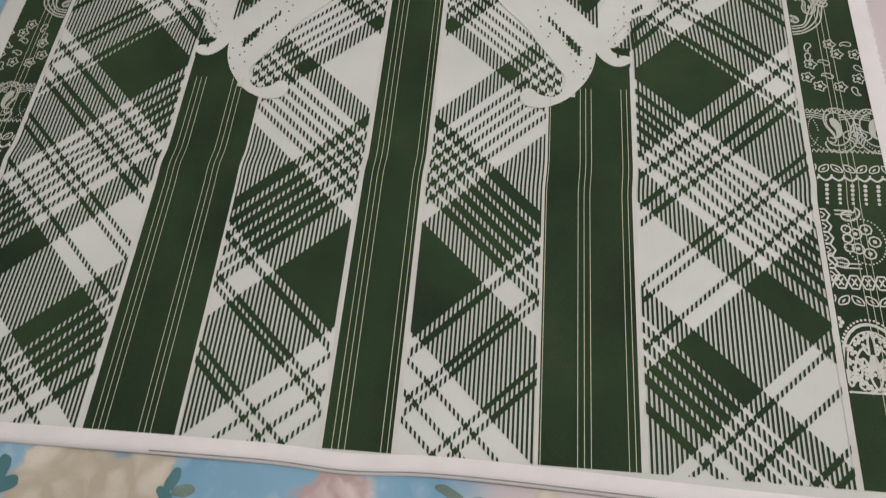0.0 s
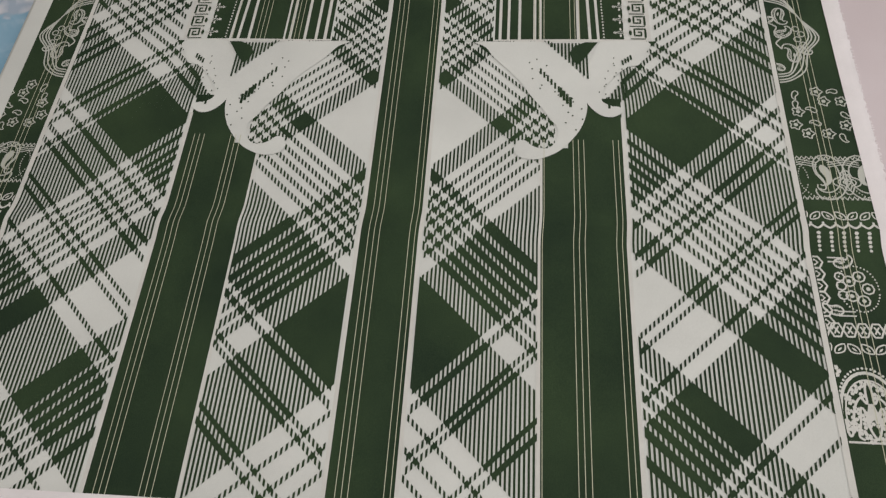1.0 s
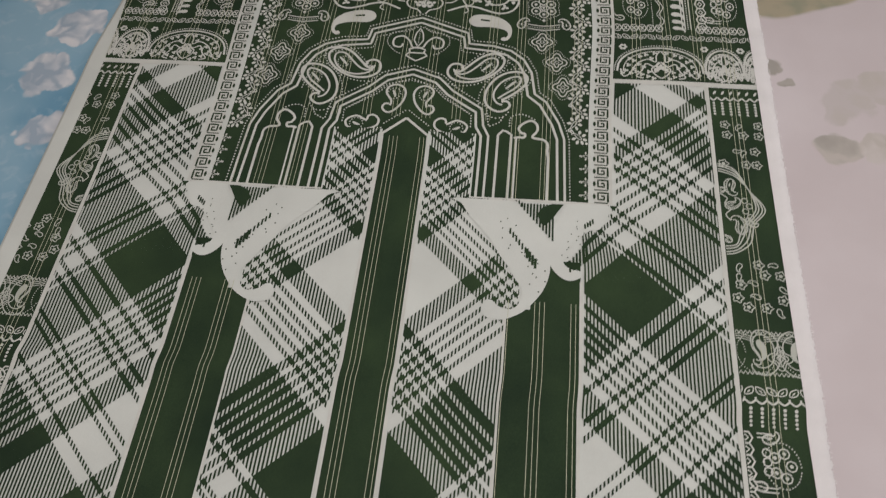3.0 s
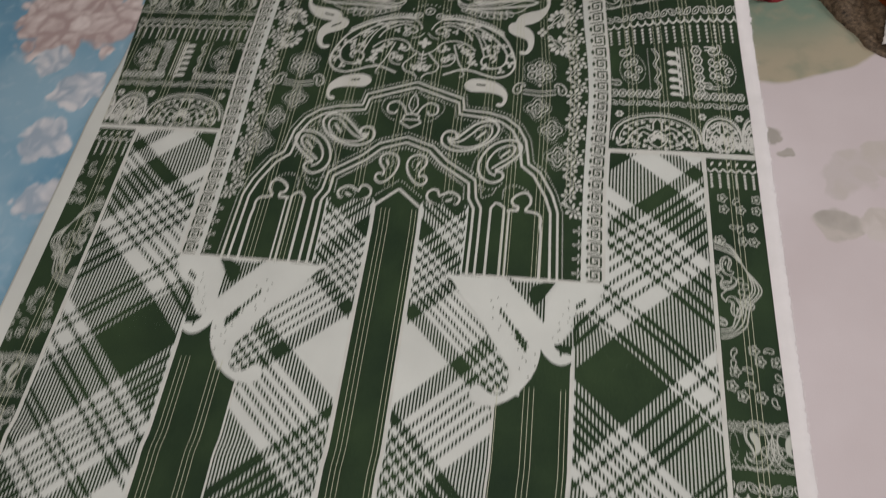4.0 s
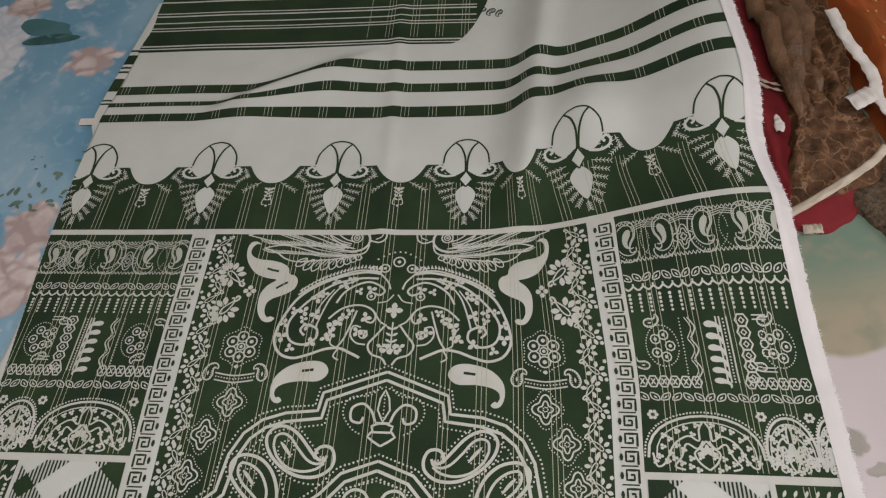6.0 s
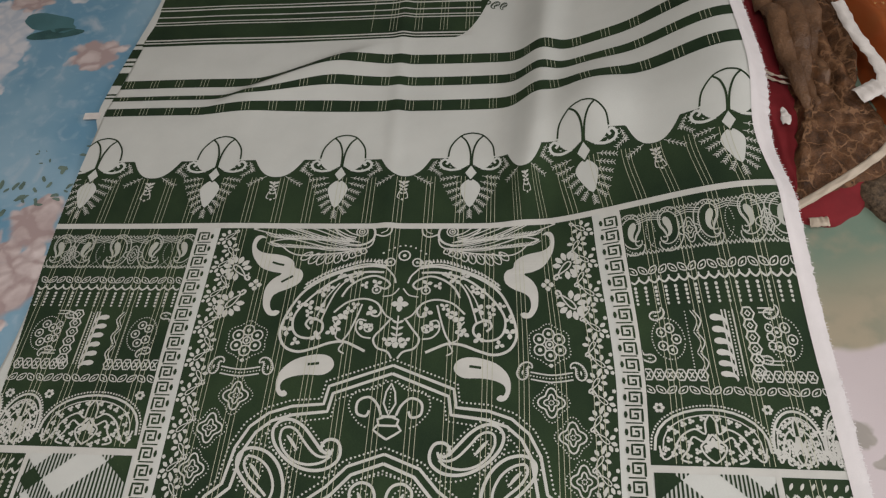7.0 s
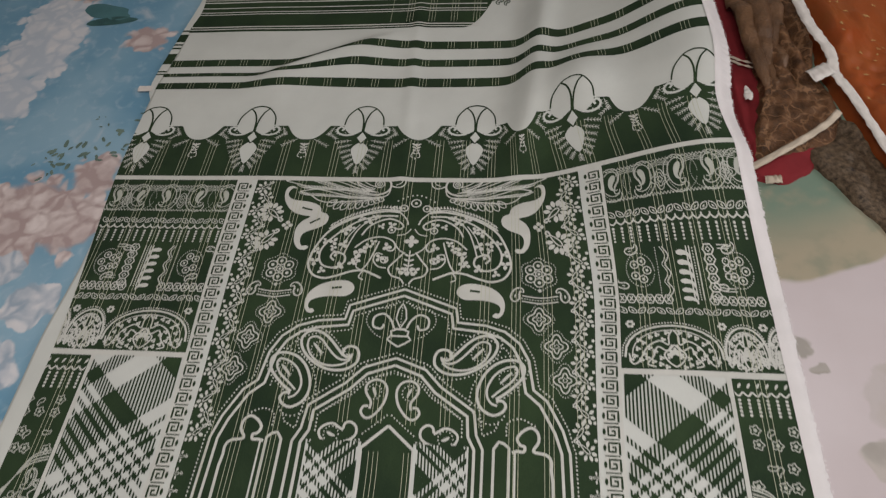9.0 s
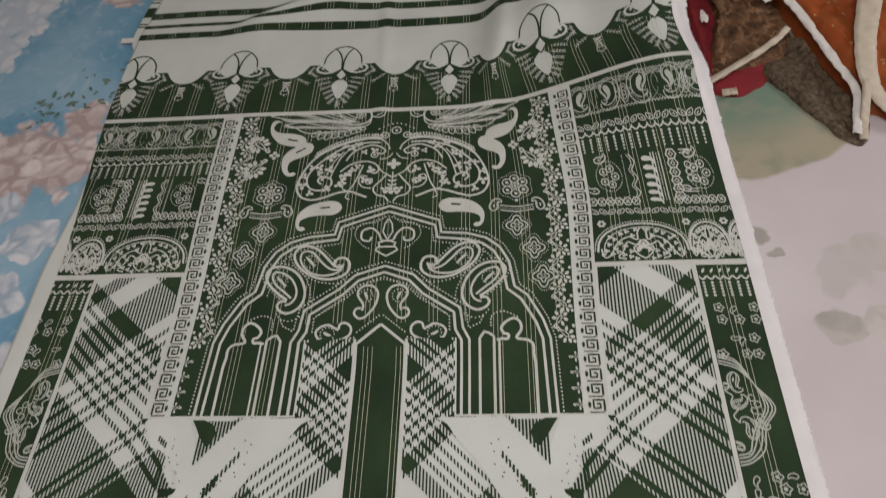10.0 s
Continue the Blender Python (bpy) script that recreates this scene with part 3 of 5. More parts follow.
# white outlines: stripe edges, panel edges, cross lines
ink = Ink(L2)
for s in (1, -1):
    ink.line(mir([(0.0365, NEAR), (0.0365, -0.125), (0.0, -0.092)], s), 0.0042)
    ink.line(mir([(0.1785, NEAR), (0.1785, -0.40)], s), 0.0040)
    ink.line(mir([(0.280, NEAR), (0.280, -0.365)], s), 0.0042)
    ink.line(mir([(0.4745, NEAR), (0.4745, 0.002)], s), 0.0065)
    ink.line(mir([(0.334, 0.005), (0.59, 0.005)], s), 0.009)
    ink.line(mir([(0.1, PANEL_LOW), (0.33, PANEL_LOW)], s), 0.0045)
ink.rect(-0.60, 0.56, LINE - 0.0045, LINE + 0.0055, 0.006)
ink.made("white_outline", PALE, suit_cloth, "off-white printed dividing lines")

# Greek key strips
for s in (1, -1):
    ink = Ink(L2)
    ink.rect(min(s * 0.307, s * 0.335), max(s * 0.307, s * 0.335), -0.235, LINE - 0.004)
    ink.made("key_strip", PALE, suit_cloth, "off-white strip with a Greek key pattern")
    ink = Ink(L3)
    n = 26
    for i in range(n):
        v, p = -0.234 + 0.591 * i / n, 0.591 / n
        key = [(0.3275, v + 0.10 * p), (0.3275, v + 0.80 * p), (0.3085, v + 0.80 * p), (0.3085, v + 0.28 * p), (0.3205, v + 0.28 * p), (0.3205, v + 0.55 * p), (0.3145, v + 0.55 * p)]
        key = [(0.3345 - (0.335 - a) * 0.80, b) for a, b in key]
        ink.line(mir(key, s), 0.0025)
        ink.line(mir([(0.307, v + 0.02 * p), (0.3285, v + 0.02 * p)], s), 0.0015)
        # green bays that make the inner edge of the strip uneven
        ink.disc(s * 0.3072, v + 0.5 * p, 0.0026, 6, 0.005)
    ink.made("greek_key", GREEN, suit_cloth)


def leaf(ink, u, v, length, ang, wide=0.42):
    c, q = math.cos(radians(ang)), math.sin(radians(ang))
    pts = []
    for t, h in ((0, 0), (0.25, 0.7), (0.55, 1), (0.85, 0.6), (1, 0), (0.85, -0.6), (0.55, -1), (0.25, -0.7)):
        x, y = t * length, h * length * wide / 2
        pts.append((u + x * c - y * q, v + x * q + y * c))
    ink.poly(pts)


def blossom(ink, u, v, r, ang, petals=7, spread=230):
    """A half-open flower: an open loop for a heart, round petals about it, and a stalk that ends in a curl."""
    a = radians(ang)
    c, q = math.cos(a), math.sin(a)
    at = lambda x, y: (u + r * (x * c - y * q), v + r * (x * q + y * c))
    ink.line(curve([at(-0.75, 0.0), at(-0.1, 0.17), at(0.30, 0.13), at(0.42, 0.0), at(0.30, -0.13), at(-0.1, -0.17)], 3, True), r * 0.075, True)
    for i in range(petals):
        b = radians(-spread / 2 + spread * i / (petals - 1))
        x, y = 0.10 + 0.42 * math.cos(b), 0.30 * math.sin(b)
        p = at(x, y)
        leaf(ink, p[0], p[1], r * 0.60, ang + math.degrees(b), 0.62)
    ink.line(curve([at(-0.70, 0.0), at(-0.98, 0.10), at(-1.15, 0.02), at(-1.08, -0.14), at(-0.92, -0.10)], 3), r * 0.11)
    ink.line(curve([at(-0.70, 0.0), at(-0.86, -0.20), at(-0.74, -0.30)], 3), r * 0.09)


# flower garland beside the key strips, and pairs of larger flowers
for s in (1, -1):
    ink = Ink(L2)
    for i in range(19):
        v = 0.345 - 0.0255 * i
        side = i % 2
        blossom(ink, s * (0.279 - 0.008 * side), v, 0.0155, (55 if side else -40) if s > 0 else (125 if side else 220), 6, 240)
        ink.disc(s * 0.2935, v - 0.012, 0.0030, 5)
    for i in range(4):
        blossom(ink, s * 0.2925, -0.150 - 0.024 * i, 0.0095, 0 if s > 0 else 180, 5, 200)
    ink.made("flower_garland", PALE, suit_cloth, "row of small off-white leafy flowers")
    ink = Ink(L2)
    blossom(ink, s * 0.252, 0.286, 0.0235, 42 if s > 0 else 138, 9, 260)
    blossom(ink, s * 0.250, 0.228, 0.0235, -50 if s > 0 else 230, 9, 260)
    for k in range(4):
        ink.disc(s * 0.220 + 0.006 * math.cos(1.571 * k), 0.259 + 0.006 * math.sin(1.571 * k), 0.0042, 6)
    ink.made("paired_flower", PALE, suit_cloth)

# rosette with a swag below, and three four-lobed medallions
for s in (1, -1):
    ink = Ink(L2)
    for i in range(6):
        a = radians(60 * i + 30)
        ink.line(ring(s * 0.213 + 0.0158 * math.cos(a), 0.168 + 0.0158 * math.sin(a), 0.0080, 12), 0.0016, True)
        ink.disc(s * 0.213 + 0.0158 * math.cos(a), 0.168 + 0.0158 * math.sin(a), 0.0031)
    ink.line(ring(s * 0.213, 0.168, 0.0055, 10), 0.0016, True)
    ink.disc(s * 0.213, 0.168, 0.0025)
    ink.dots(ring(s * 0.213, 0.168, 0.0288, 36, lobes=6, depth=0.08, turn=0.52), 0.0045, 0.0011)
    ink.disc(s * 0.213, 0.1375, 0.0030)
    ink.made("rosette", PALE, suit_cloth, "off-white six-petalled rosette")
    ink = Ink(L2)
    for d in (0.0, 0.010):
        ink.line(mir(curve([(0.185, 0.128 - d), (0.213, 0.124 - d), (0.241, 0.128 - d)]), s), 0.0017)
    ink.dots(mir(curve([(0.185, 0.123), (0.213, 0.119), (0.241, 0.123)]), s), 0.0042, 0.0012)
    for e, g in ((0.252, 1), (0.174, -1)):
        paisley(ink, s * e, 0.117, 0.026, 90, 1.1 * g * s, "dots", 0.0017, 0.0009)
    ink.made("swag", PALE, suit_cloth)
    for u, v in ((0.211, 0.086), (0.237, 0.041), (0.249, -0.013)):
        ink = Ink(L2)
        ink.line(ring(s * u, v, 0.0145, 32, 0.0165, 4, 0.22), 0.0018, True)
        ink.line(ring(s * u, v, 0.0078, 28, 0.009, 4, 0.28), 0.0016, True)
        ink.dots(ring(s * u, v, 0.0032, 9) + [(s * u + 0.0032, v)], 0.0028, 0.0011)
        ink.dots(ring(s * u, v, 0.0205, 40, 0.023, 4, 0.16), 0.0040, 0.0010)
        ink.made("medallion", PALE, suit_cloth, "off-white four-lobed medallion ringed with dots")

# wings under the cross line
WING = [([(0.243, 0.36), (0.214, 0.366), (0.176, 0.36), (0.138, 0.346), (0.1, 0.335), (0.073, 0.331)], 0.0017), ([(0.213, 0.336), (0.182, 0.342), (0.145, 0.333), (0.108, 0.324), (0.065, 0.325)], 0.0016), ([(0.243, 0.36), (0.221, 0.354), (0.192, 0.346)], 0.0014), ([(0.213, 0.336), (0.193, 0.329), (0.178, 0.318), (0.159, 0.312), (0.128, 0.314), (0.098, 0.317), (0.063, 0.325)], 0.0016), ([(0.205, 0.367), (0.171, 0.354), (0.132, 0.341), (0.095, 0.331), (0.068, 0.329)], 0.0011), ([(0.187, 0.367), (0.153, 0.355), (0.119, 0.343), (0.087, 0.335)], 0.0013), ([(0.164, 0.367), (0.135, 0.357), (0.106, 0.345), (0.083, 0.339)], 0.0013), ([(0.141, 0.367), (0.12, 0.358), (0.097, 0.347), (0.078, 0.342)], 0.0013), ([(0.121, 0.367), (0.107, 0.358), (0.091, 0.349), (0.077, 0.345)], 0.0014), ([(0.103, 0.367), (0.096, 0.36), (0.086, 0.353), (0.075, 0.349)], 0.0014), ([(0.116, 0.367), (0.109, 0.356), (0.095, 0.346), (0.074, 0.336)], 0.0016), ([(0.193, 0.348), (0.16, 0.345), (0.127, 0.334), (0.09, 0.327)], 0.001), ([(0.185, 0.332), (0.153, 0.328), (0.116, 0.321), (0.081, 0.322)], 0.001), ([(0.084, 0.363), (0.078, 0.369), (0.063, 0.369), (0.051, 0.36), (0.05, 0.345), (0.06, 0.334), (0.077, 0.33)], 0.0026), ([(0.023, 0.366), (0.025, 0.352), (0.035, 0.346), (0.049, 0.351)], 0.0018), ([(0.028, 0.365), (0.031, 0.356), (0.04, 0.352)], 0.0012), ([(0.049, 0.343), (0.052, 0.332), (0.059, 0.326), (0.068, 0.325)], 0.0016)]
LOBES = [(0.142, 0.318), (0.158, 0.304), (0.131, 0.316), (0.145, 0.297), (0.12, 0.316), (0.132, 0.295), (0.108, 0.316), (0.118, 0.297), (0.098, 0.317), (0.104, 0.298), (0.087, 0.318), (0.092, 0.302), (0.079, 0.32), (0.081, 0.307), (0.07, 0.323), (0.072, 0.311), (0.063, 0.325), (0.064, 0.315)]
for s in (1, -1):
    ink = Ink(L2)
    ink.window = (-0.3, 0.3, 0.2, LINE - 0.003)
    for p, w in WING:
        ink.line(mir(curve(p, 4), s), w * 1.15)
    for p, q in zip(LOBES[::2], LOBES[1::2]):
        dx, dy = q[0] - p[0], q[1] - p[1]
        l = math.hypot(dx, dy)
        nx, ny = -dy / l * 0.0055, dx / l * 0.0055
        ink.line(mir(curve([p, (p[0] + dx * 0.6 + nx, p[1] + dy * 0.6 + ny), q, (p[0] + dx * 0.6 - nx, p[1] + dy * 0.6 - ny)], 4, True), s), 0.0015, True)
        ink.line(mir([p, (p[0] + dx * 0.6, p[1] + dy * 0.6)], s), 0.0010)
    for i in range(26):                                            # fine barbs between the long feathers
        u = 0.222 - 0.0052 * i
        ink.line(mir(curve([(u, 0.352 - 0.05 * (0.215 - u)), (u - 0.010, 0.346 - 0.05 * (0.215 - u)), (u - 0.022, 0.343 - 0.06 * (0.215 - u))], 3), s), 0.0011)
        ink.line(mir(curve([(u - 0.006, 0.334 - 0.06 * (0.215 - u)), (u - 0.016, 0.329 - 0.06 * (0.215 - u)), (u - 0.026, 0.327 - 0.05 * (0.215 - u))], 3), s), 0.0010)
    for r, w in ((0.0085, 0.0017), (0.0045, 0.0015)):
        ink.line(ring(s * 0.070, 0.356, r, 14), w, True)
    ink.disc(s * 0.070, 0.356, 0.0020)
    ink.made("wing", PALE, suit_cloth, "off-white outlined feathered wing")

# pair of joined comma shapes beside the wings, and tailed drops
COMMA = [(0.219, 0.343), (0.227, 0.348), (0.236, 0.345), (0.239, 0.332), (0.236, 0.316), (0.229, 0.303), (0.216, 0.289), (0.198, 0.282), (0.183, 0.279), (0.195, 0.269), (0.203, 0.254), (0.203, 0.234), (0.199, 0.22), (0.19, 0.209), (0.179, 0.208), (0.174, 0.214), (0.18, 0.217), (0.186, 0.216), (0.191, 0.226), (0.19, 0.239), (0.182, 0.247), (0.166, 0.254), (0.153, 0.264), (0.15, 0.277), (0.155, 0.286), (0.165, 0.29), (0.168, 0.3), (0.178, 0.308), (0.195, 0.313), (0.213, 0.315), (0.225, 0.319), (0.232, 0.327), (0.231, 0.337), (0.226, 0.343)]
DROP = [(0.082, 0.133), (0.087, 0.143), (0.099, 0.148), (0.117, 0.147), (0.138, 0.14), (0.152, 0.128), (0.158, 0.115), (0.158, 0.1), (0.153, 0.089), (0.145, 0.086), (0.14, 0.09), (0.145, 0.095), (0.149, 0.094), (0.152, 0.101), (0.149, 0.109), (0.137, 0.115), (0.118, 0.118), (0.097, 0.118), (0.086, 0.124)]
for s in (1, -1):
    ink = Ink(L2)
    filled(ink, mir(curve(COMMA, 3, True), s))
    ink.made("double_comma", PALE, suit_cloth, "two joined solid off-white comma shapes")
    ink = Ink(L3)
    ink.line(mir([(0.201, 0.299), (0.192, 0.296), (0.182, 0.294)], s), 0.0030)
    ink.line(mir([(0.181, 0.264), (0.174, 0.269), (0.165, 0.275)], s), 0.0030)
    ink.made("comma_slit", GREEN, suit_cloth)
    ink = Ink(L2)
    filled(ink, mir(curve(DROP, 3, True), s))
    ink.made("drop", PALE, suit_cloth, "solid off-white tailed drop")
    ink = Ink(L3)
    ink.line(mir([(0.119, 0.133), (0.111, 0.134), (0.103, 0.135)], s), 0.0032)
    ink.made("drop_slit", GREEN, suit_cloth)

# great half-round of paisleys and vines in the middle
VINES = [([(0.025, 0.29), (0.051, 0.293), (0.085, 0.285), (0.117, 0.27), (0.144, 0.248), (0.16, 0.218), (0.167, 0.192), (0.166, 0.174), (0.155, 0.158), (0.136, 0.152), (0.116, 0.157), (0.093, 0.166), (0.073, 0.168), (0.056, 0.161), (0.042, 0.154)], 0.0032), ([(0.028, 0.282), (0.058, 0.282), (0.096, 0.27), (0.128, 0.243), (0.149, 0.214), (0.151, 0.192), (0.142, 0.177), (0.123, 0.173), (0.108, 0.183), (0.108, 0.196), (0.116, 0.202), (0.127, 0.204), (0.132, 0.195), (0.125, 0.187)], 0.0028), ([(0.111, 0.2), (0.104, 0.226), (0.095, 0.25), (0.081, 0.268), (0.058, 0.28)], 0.002), ([(0.118, 0.207), (0.108, 0.238), (0.092, 0.263)], 0.0016), ([(0.094, 0.214), (0.076, 0.231), (0.053, 0.237), (0.034, 0.231), (0.026, 0.219), (0.03, 0.209), (0.039, 0.211), (0.037, 0.217)], 0.0024), ([(0.086, 0.24), (0.077, 0.257), (0.061, 0.27), (0.042, 0.276), (0.025, 0.27), (0.017, 0.261), (0.023, 0.254), (0.032, 0.257)], 0.0026), ([(0.026, 0.241), (0.012, 0.244), (0.003, 0.255)], 0.0016), ([(0.054, 0.228), (0.06, 0.206), (0.068, 0.182), (0.076, 0.169)], 0.0022), ([(0.076, 0.169), (0.086, 0.175), (0.086, 0.189), (0.094, 0.202)], 0.0016), ([(0.036, 0.174), (0.05, 0.177), (0.059, 0.189), (0.056, 0.203), (0.045, 0.201)], 0.002), ([(0.011, 0.204), (0.021, 0.19), (0.032, 0.174), (0.026, 0.16), (0.011, 0.154), (0.004, 0.144)], 0.0024), ([(0.027, 0.224), (0.019, 0.211), (0.008, 0.204)], 0.002), ([(0.073, 0.168), (0.079, 0.156), (0.071, 0.15)], 0.0018), ([(0.025, 0.29), (0.013, 0.276), (0.009, 0.264)], 0.0022)]
BUDS = [(0.146, 0.227), (0.158, 0.206), (0.158, 0.185), (0.143, 0.167), (0.132, 0.226), (0.131, 0.213), (0.094, 0.184), (0.086, 0.203), (0.072, 0.217), (0.079, 0.21), (0.064, 0.226), (0.088, 0.189), (0.116, 0.248), (0.106, 0.255), (0.078, 0.27), (0.067, 0.28), (0.091, 0.277), (0.114, 0.221), (0.124, 0.202), (0.115, 0.176), (0.04, 0.191), (0.05, 0.194), (0.005, 0.167), (0.013, 0.171), (0.04, 0.217), (0.054, 0.26), (0.037, 0.263)]
RIM = [(0.025, 0.297), (0.056, 0.3), (0.087, 0.291), (0.118, 0.277), (0.145, 0.257)]
for s in (1, -1):
    ink = Ink(L2)
    for p, w in VINES:
        ink.line(mir(curve(p, 5), s), w)
    rim = curve(RIM, 6)
    for a, b in zip(rim, rim[1:]):
        ink.line(mir([a, (a[0] + 0.55 * (b[1] - a[1]) - 0.001, a[1] + 0.0065)], s), [0.0045, 0.0006])
    ink.line(mir([(p[0], p[1] - 0.0035) for p in rim], s), 0.0022)
    for k, (u, v) in enumerate(BUDS):
        r = 0.0042 + 0.0016 * ((k * 7) % 5) / 4
        for q in range(3):
            a = q * 2.094 + k * 1.3
            leaf(ink, s * u, v, r * 1.7, math.degrees(a), 0.75)
    ink.line(ring(s * 0.036, 0.252, 0.0062, 12), 0.0018, True)
    ink.disc(s * 0.036, 0.252, 0.0026)
    ink.line(ring(s * 0.041, 0.190, 0.0060, 12), 0.0018, True)
    ink.made("vine_paisley", PALE, suit_cloth, "off-white curling paisley filled with vines")
ink = Ink(L2)
for u, v, r in ((0, 0.312, 0.0085), (-0.020, 0.300, 0.0068), (0.020, 0.300, 0.0068), (-0.037, 0.298, 0.005), (0.037, 0.298, 0.005)):
    ink.line(ring(u, v, r, 12), 0.0019, True)
    ink.disc(u, v, r * 0.35)
for i in range(9):
    ink.disc(-0.032 + 0.008 * i, 0.316 + 0.014 * math.cos((i - 4) * 0.4), 0.0017, 6)
for k in range(4):
    leaf(ink, 0, 0.229, 0.013, 90 * k + 90, 0.7)
for i in range(3):
    both(lambda s: leaf(ink, 0, 0.178 + 0.010 * i, 0.010, 90 - 60 * s, 0.4))
ink.line([(0, 0.165), (0, 0.210)], 0.0018)
ink.made("crest", PALE, suit_cloth)

# nested arches of the centre panel
ARCH_A = [(0, 0.134), (0.084, 0.102), (0.088, 0.077), (0.130, 0.073), (0.160, 0.063), (0.182, 0.044), (0.196, 0.016), (0.203, -0.030), (0.222, -0.046), (0.244, -0.088), (0.254, -0.120), (0.2575, -0.235)]
ARCH_B = [(0, 0.013), (0.046, -0.004), (0.070, -0.030), (0.120, -0.066), (0.124, -0.100), (0.1335, -0.120), (0.1335, -0.235)]


def shift(pts, d):
    out = []
    for i, p in enumerate(pts):
        a, b = pts[max(i - 1, 0)], pts[min(i + 1, len(pts) - 1)]
        if i == 0:
            a = (-b[0], b[1])
        dx, dy = b[0] - a[0], b[1] - a[1]
        l = math.hypot(dx, dy) or 1
        out.append((max(0.0, p[0] - dy / l * d), p[1] + dx / l * d))
    return out


for s in (1, -1):
    ink = Ink(L2)
    ink.line(mir(ARCH_A, s), 0.0038)
    ink.line(mir(shift(ARCH_A, -0.012), s), 0.0034)
    ink.dots(mir(shift(ARCH_A, 0.0085), s), 0.0056, 0.0015)
    ink.line(mir([(0.229, -0.235), (0.229, -0.160)] + curve([(0.227, -0.144), (0.227, -0.131), (0.22, -0.123), (0.203, -0.119), (0.21, -0.106), (0.209, -0.093), (0.2, -0.086), (0.188, -0.092), (0.181, -0.102), (0.185, -0.111), (0.191, -0.113), (0.19, -0.12), (0.181, -0.12), (0.174, -0.122)], 4), s), 0.0034)
    ink.made("outer_arch", PALE, suit_cloth, "off-white stepped pointed arch of double lines and dots")
    ink = Ink(L2)
    ink.line(mir(ARCH_B, s), 0.0036)
    ink.line(mir(shift(ARCH_B, -0.012), s), 0.0034)
    ink.dots(mir(shift(ARCH_B, 0.0085)[:5], s), 0.0056, 0.0015)
    ink.dots(mir(shift(ARCH_B, -0.021)[:5], s), 0.0056, 0.0015)
    ink.line(mir([(0.149, -0.235), (0.149, -0.118), (0.156, -0.108), (0.163, -0.110), (0.170, -0.116), (0.170, -0.235)], s), 0.0032)
    ink.dots(mir(curve([(0.166, -0.098), (0.168, -0.080), (0.186, -0.074), (0.206, -0.084)], 5), s), 0.0054, 0.0015)
    ink.dots(mir([(0.135, -0.100), (0.150, -0.092), (0.155, -0.080)], s), 0.0054, 0.0015)
    ink.line(mir([(0.178, -0.235), (0.178, -0.120)], s), 0.0022)
    ink.dots(mir([(0.036, -0.105), (0.0, -0.074)], s), 0.0054, 0.0014)
    ink.dots(mir([(0.040, -0.114), (0.074, -0.118)], s), 0.0054, 0.0014)
    ink.dots(mir([(0.0, -0.012), (0.040, -0.022), (0.062, -0.046), (0.100, -0.076)], s), 0.0054, 0.0013)
    ink.dots(mir(shift(ARCH_A, -0.022)[:8], s), 0.0056, 0.0014)
    ink.made("inner_arch", PALE, suit_cloth)
    # the paisleys between the arches
    for outline, inner, seed, w in (([(0.081, 0.014), (0.094, 0.029), (0.108, 0.044), (0.122, 0.053), (0.134, 0.055), (0.145, 0.05), (0.15, 0.039), (0.145, 0.023), (0.131, 0.007), (0.112, -0.005), (0.093, -0.01), (0.074, -0.008), (0.06, 0.002), (0.057, 0.015), (0.062, 0.027), (0.072, 0.03), (0.08, 0.026), (0.082, 0.017), (0.075, 0.012), (0.07, 0.016)], ([(0.139, 0.029), (0.138, 0.041), (0.129, 0.045), (0.118, 0.04), (0.106, 0.026), (0.092, 0.012), (0.08, 0.007), (0.07, 0.01), (0.067, 0.018)], [(0.139, 0.029), (0.132, 0.015), (0.117, 0.002), (0.098, -0.003), (0.08, 0), (0.069, 0.008)]), [(0.131, 0.035), (0.121, 0.024), (0.113, 0.014)], 0.0034), ([(0.15, -0.046), (0.163, -0.037), (0.177, -0.024), (0.188, -0.009), (0.189, 0.007), (0.176, 0.016), (0.154, 0.012), (0.136, -0.003), (0.125, -0.025), (0.123, -0.045), (0.13, -0.061), (0.145, -0.07), (0.158, -0.066), (0.164, -0.057), (0.16, -0.049), (0.15, -0.048)], ([(0.152, -0.056), (0.143, -0.052), (0.137, -0.041), (0.138, -0.026), (0.148, -0.008), (0.163, 0.003), (0.177, 0.005), (0.179, -0.006), (0.17, -0.02), (0.156, -0.032), (0.144, -0.043)],), [(0.173, -0.003), (0.164, -0.012), (0.155, -0.023)], 0.0034), ([(0.03, -0.068), (0.029, -0.057), (0.038, -0.042), (0.037, -0.03), (0.026, -0.023), (0.013, -0.027), (0.007, -0.04), (0.01, -0.058), (0.019, -0.073), (0.028, -0.081), (0.036, -0.081), (0.042, -0.073), (0.039, -0.065), (0.032, -0.064)], (), [(0.029, -0.034), (0.025, -0.042), (0.023, -0.050)], 0.0030), ([(0.064, -0.101), (0.071, -0.097), (0.08, -0.092), (0.091, -0.095), (0.098, -0.103), (0.095, -0.113), (0.086, -0.119), (0.071, -0.12), (0.055, -0.115), (0.046, -0.107), (0.046, -0.096), (0.054, -0.089), (0.062, -0.091), (0.064, -0.099)], (), [(0.087, -0.104), (0.081, -0.108), (0.074, -0.110)], 0.0030)):
        ink = Ink(L2)
        ink.line(mir(curve(outline, 5), s), w)
        for p in inner:
            ink.line(mir(curve(p, 5), s), w * 0.8)
        mu, mv = sum(p[0] for p in seed) / 3, sum(p[1] for p in seed) / 3
        ink.line(mir(curve(seed, 3), s), [0.0, 0.003, 0.0045, 0.0045, 0.004, 0.0025, 0.0])
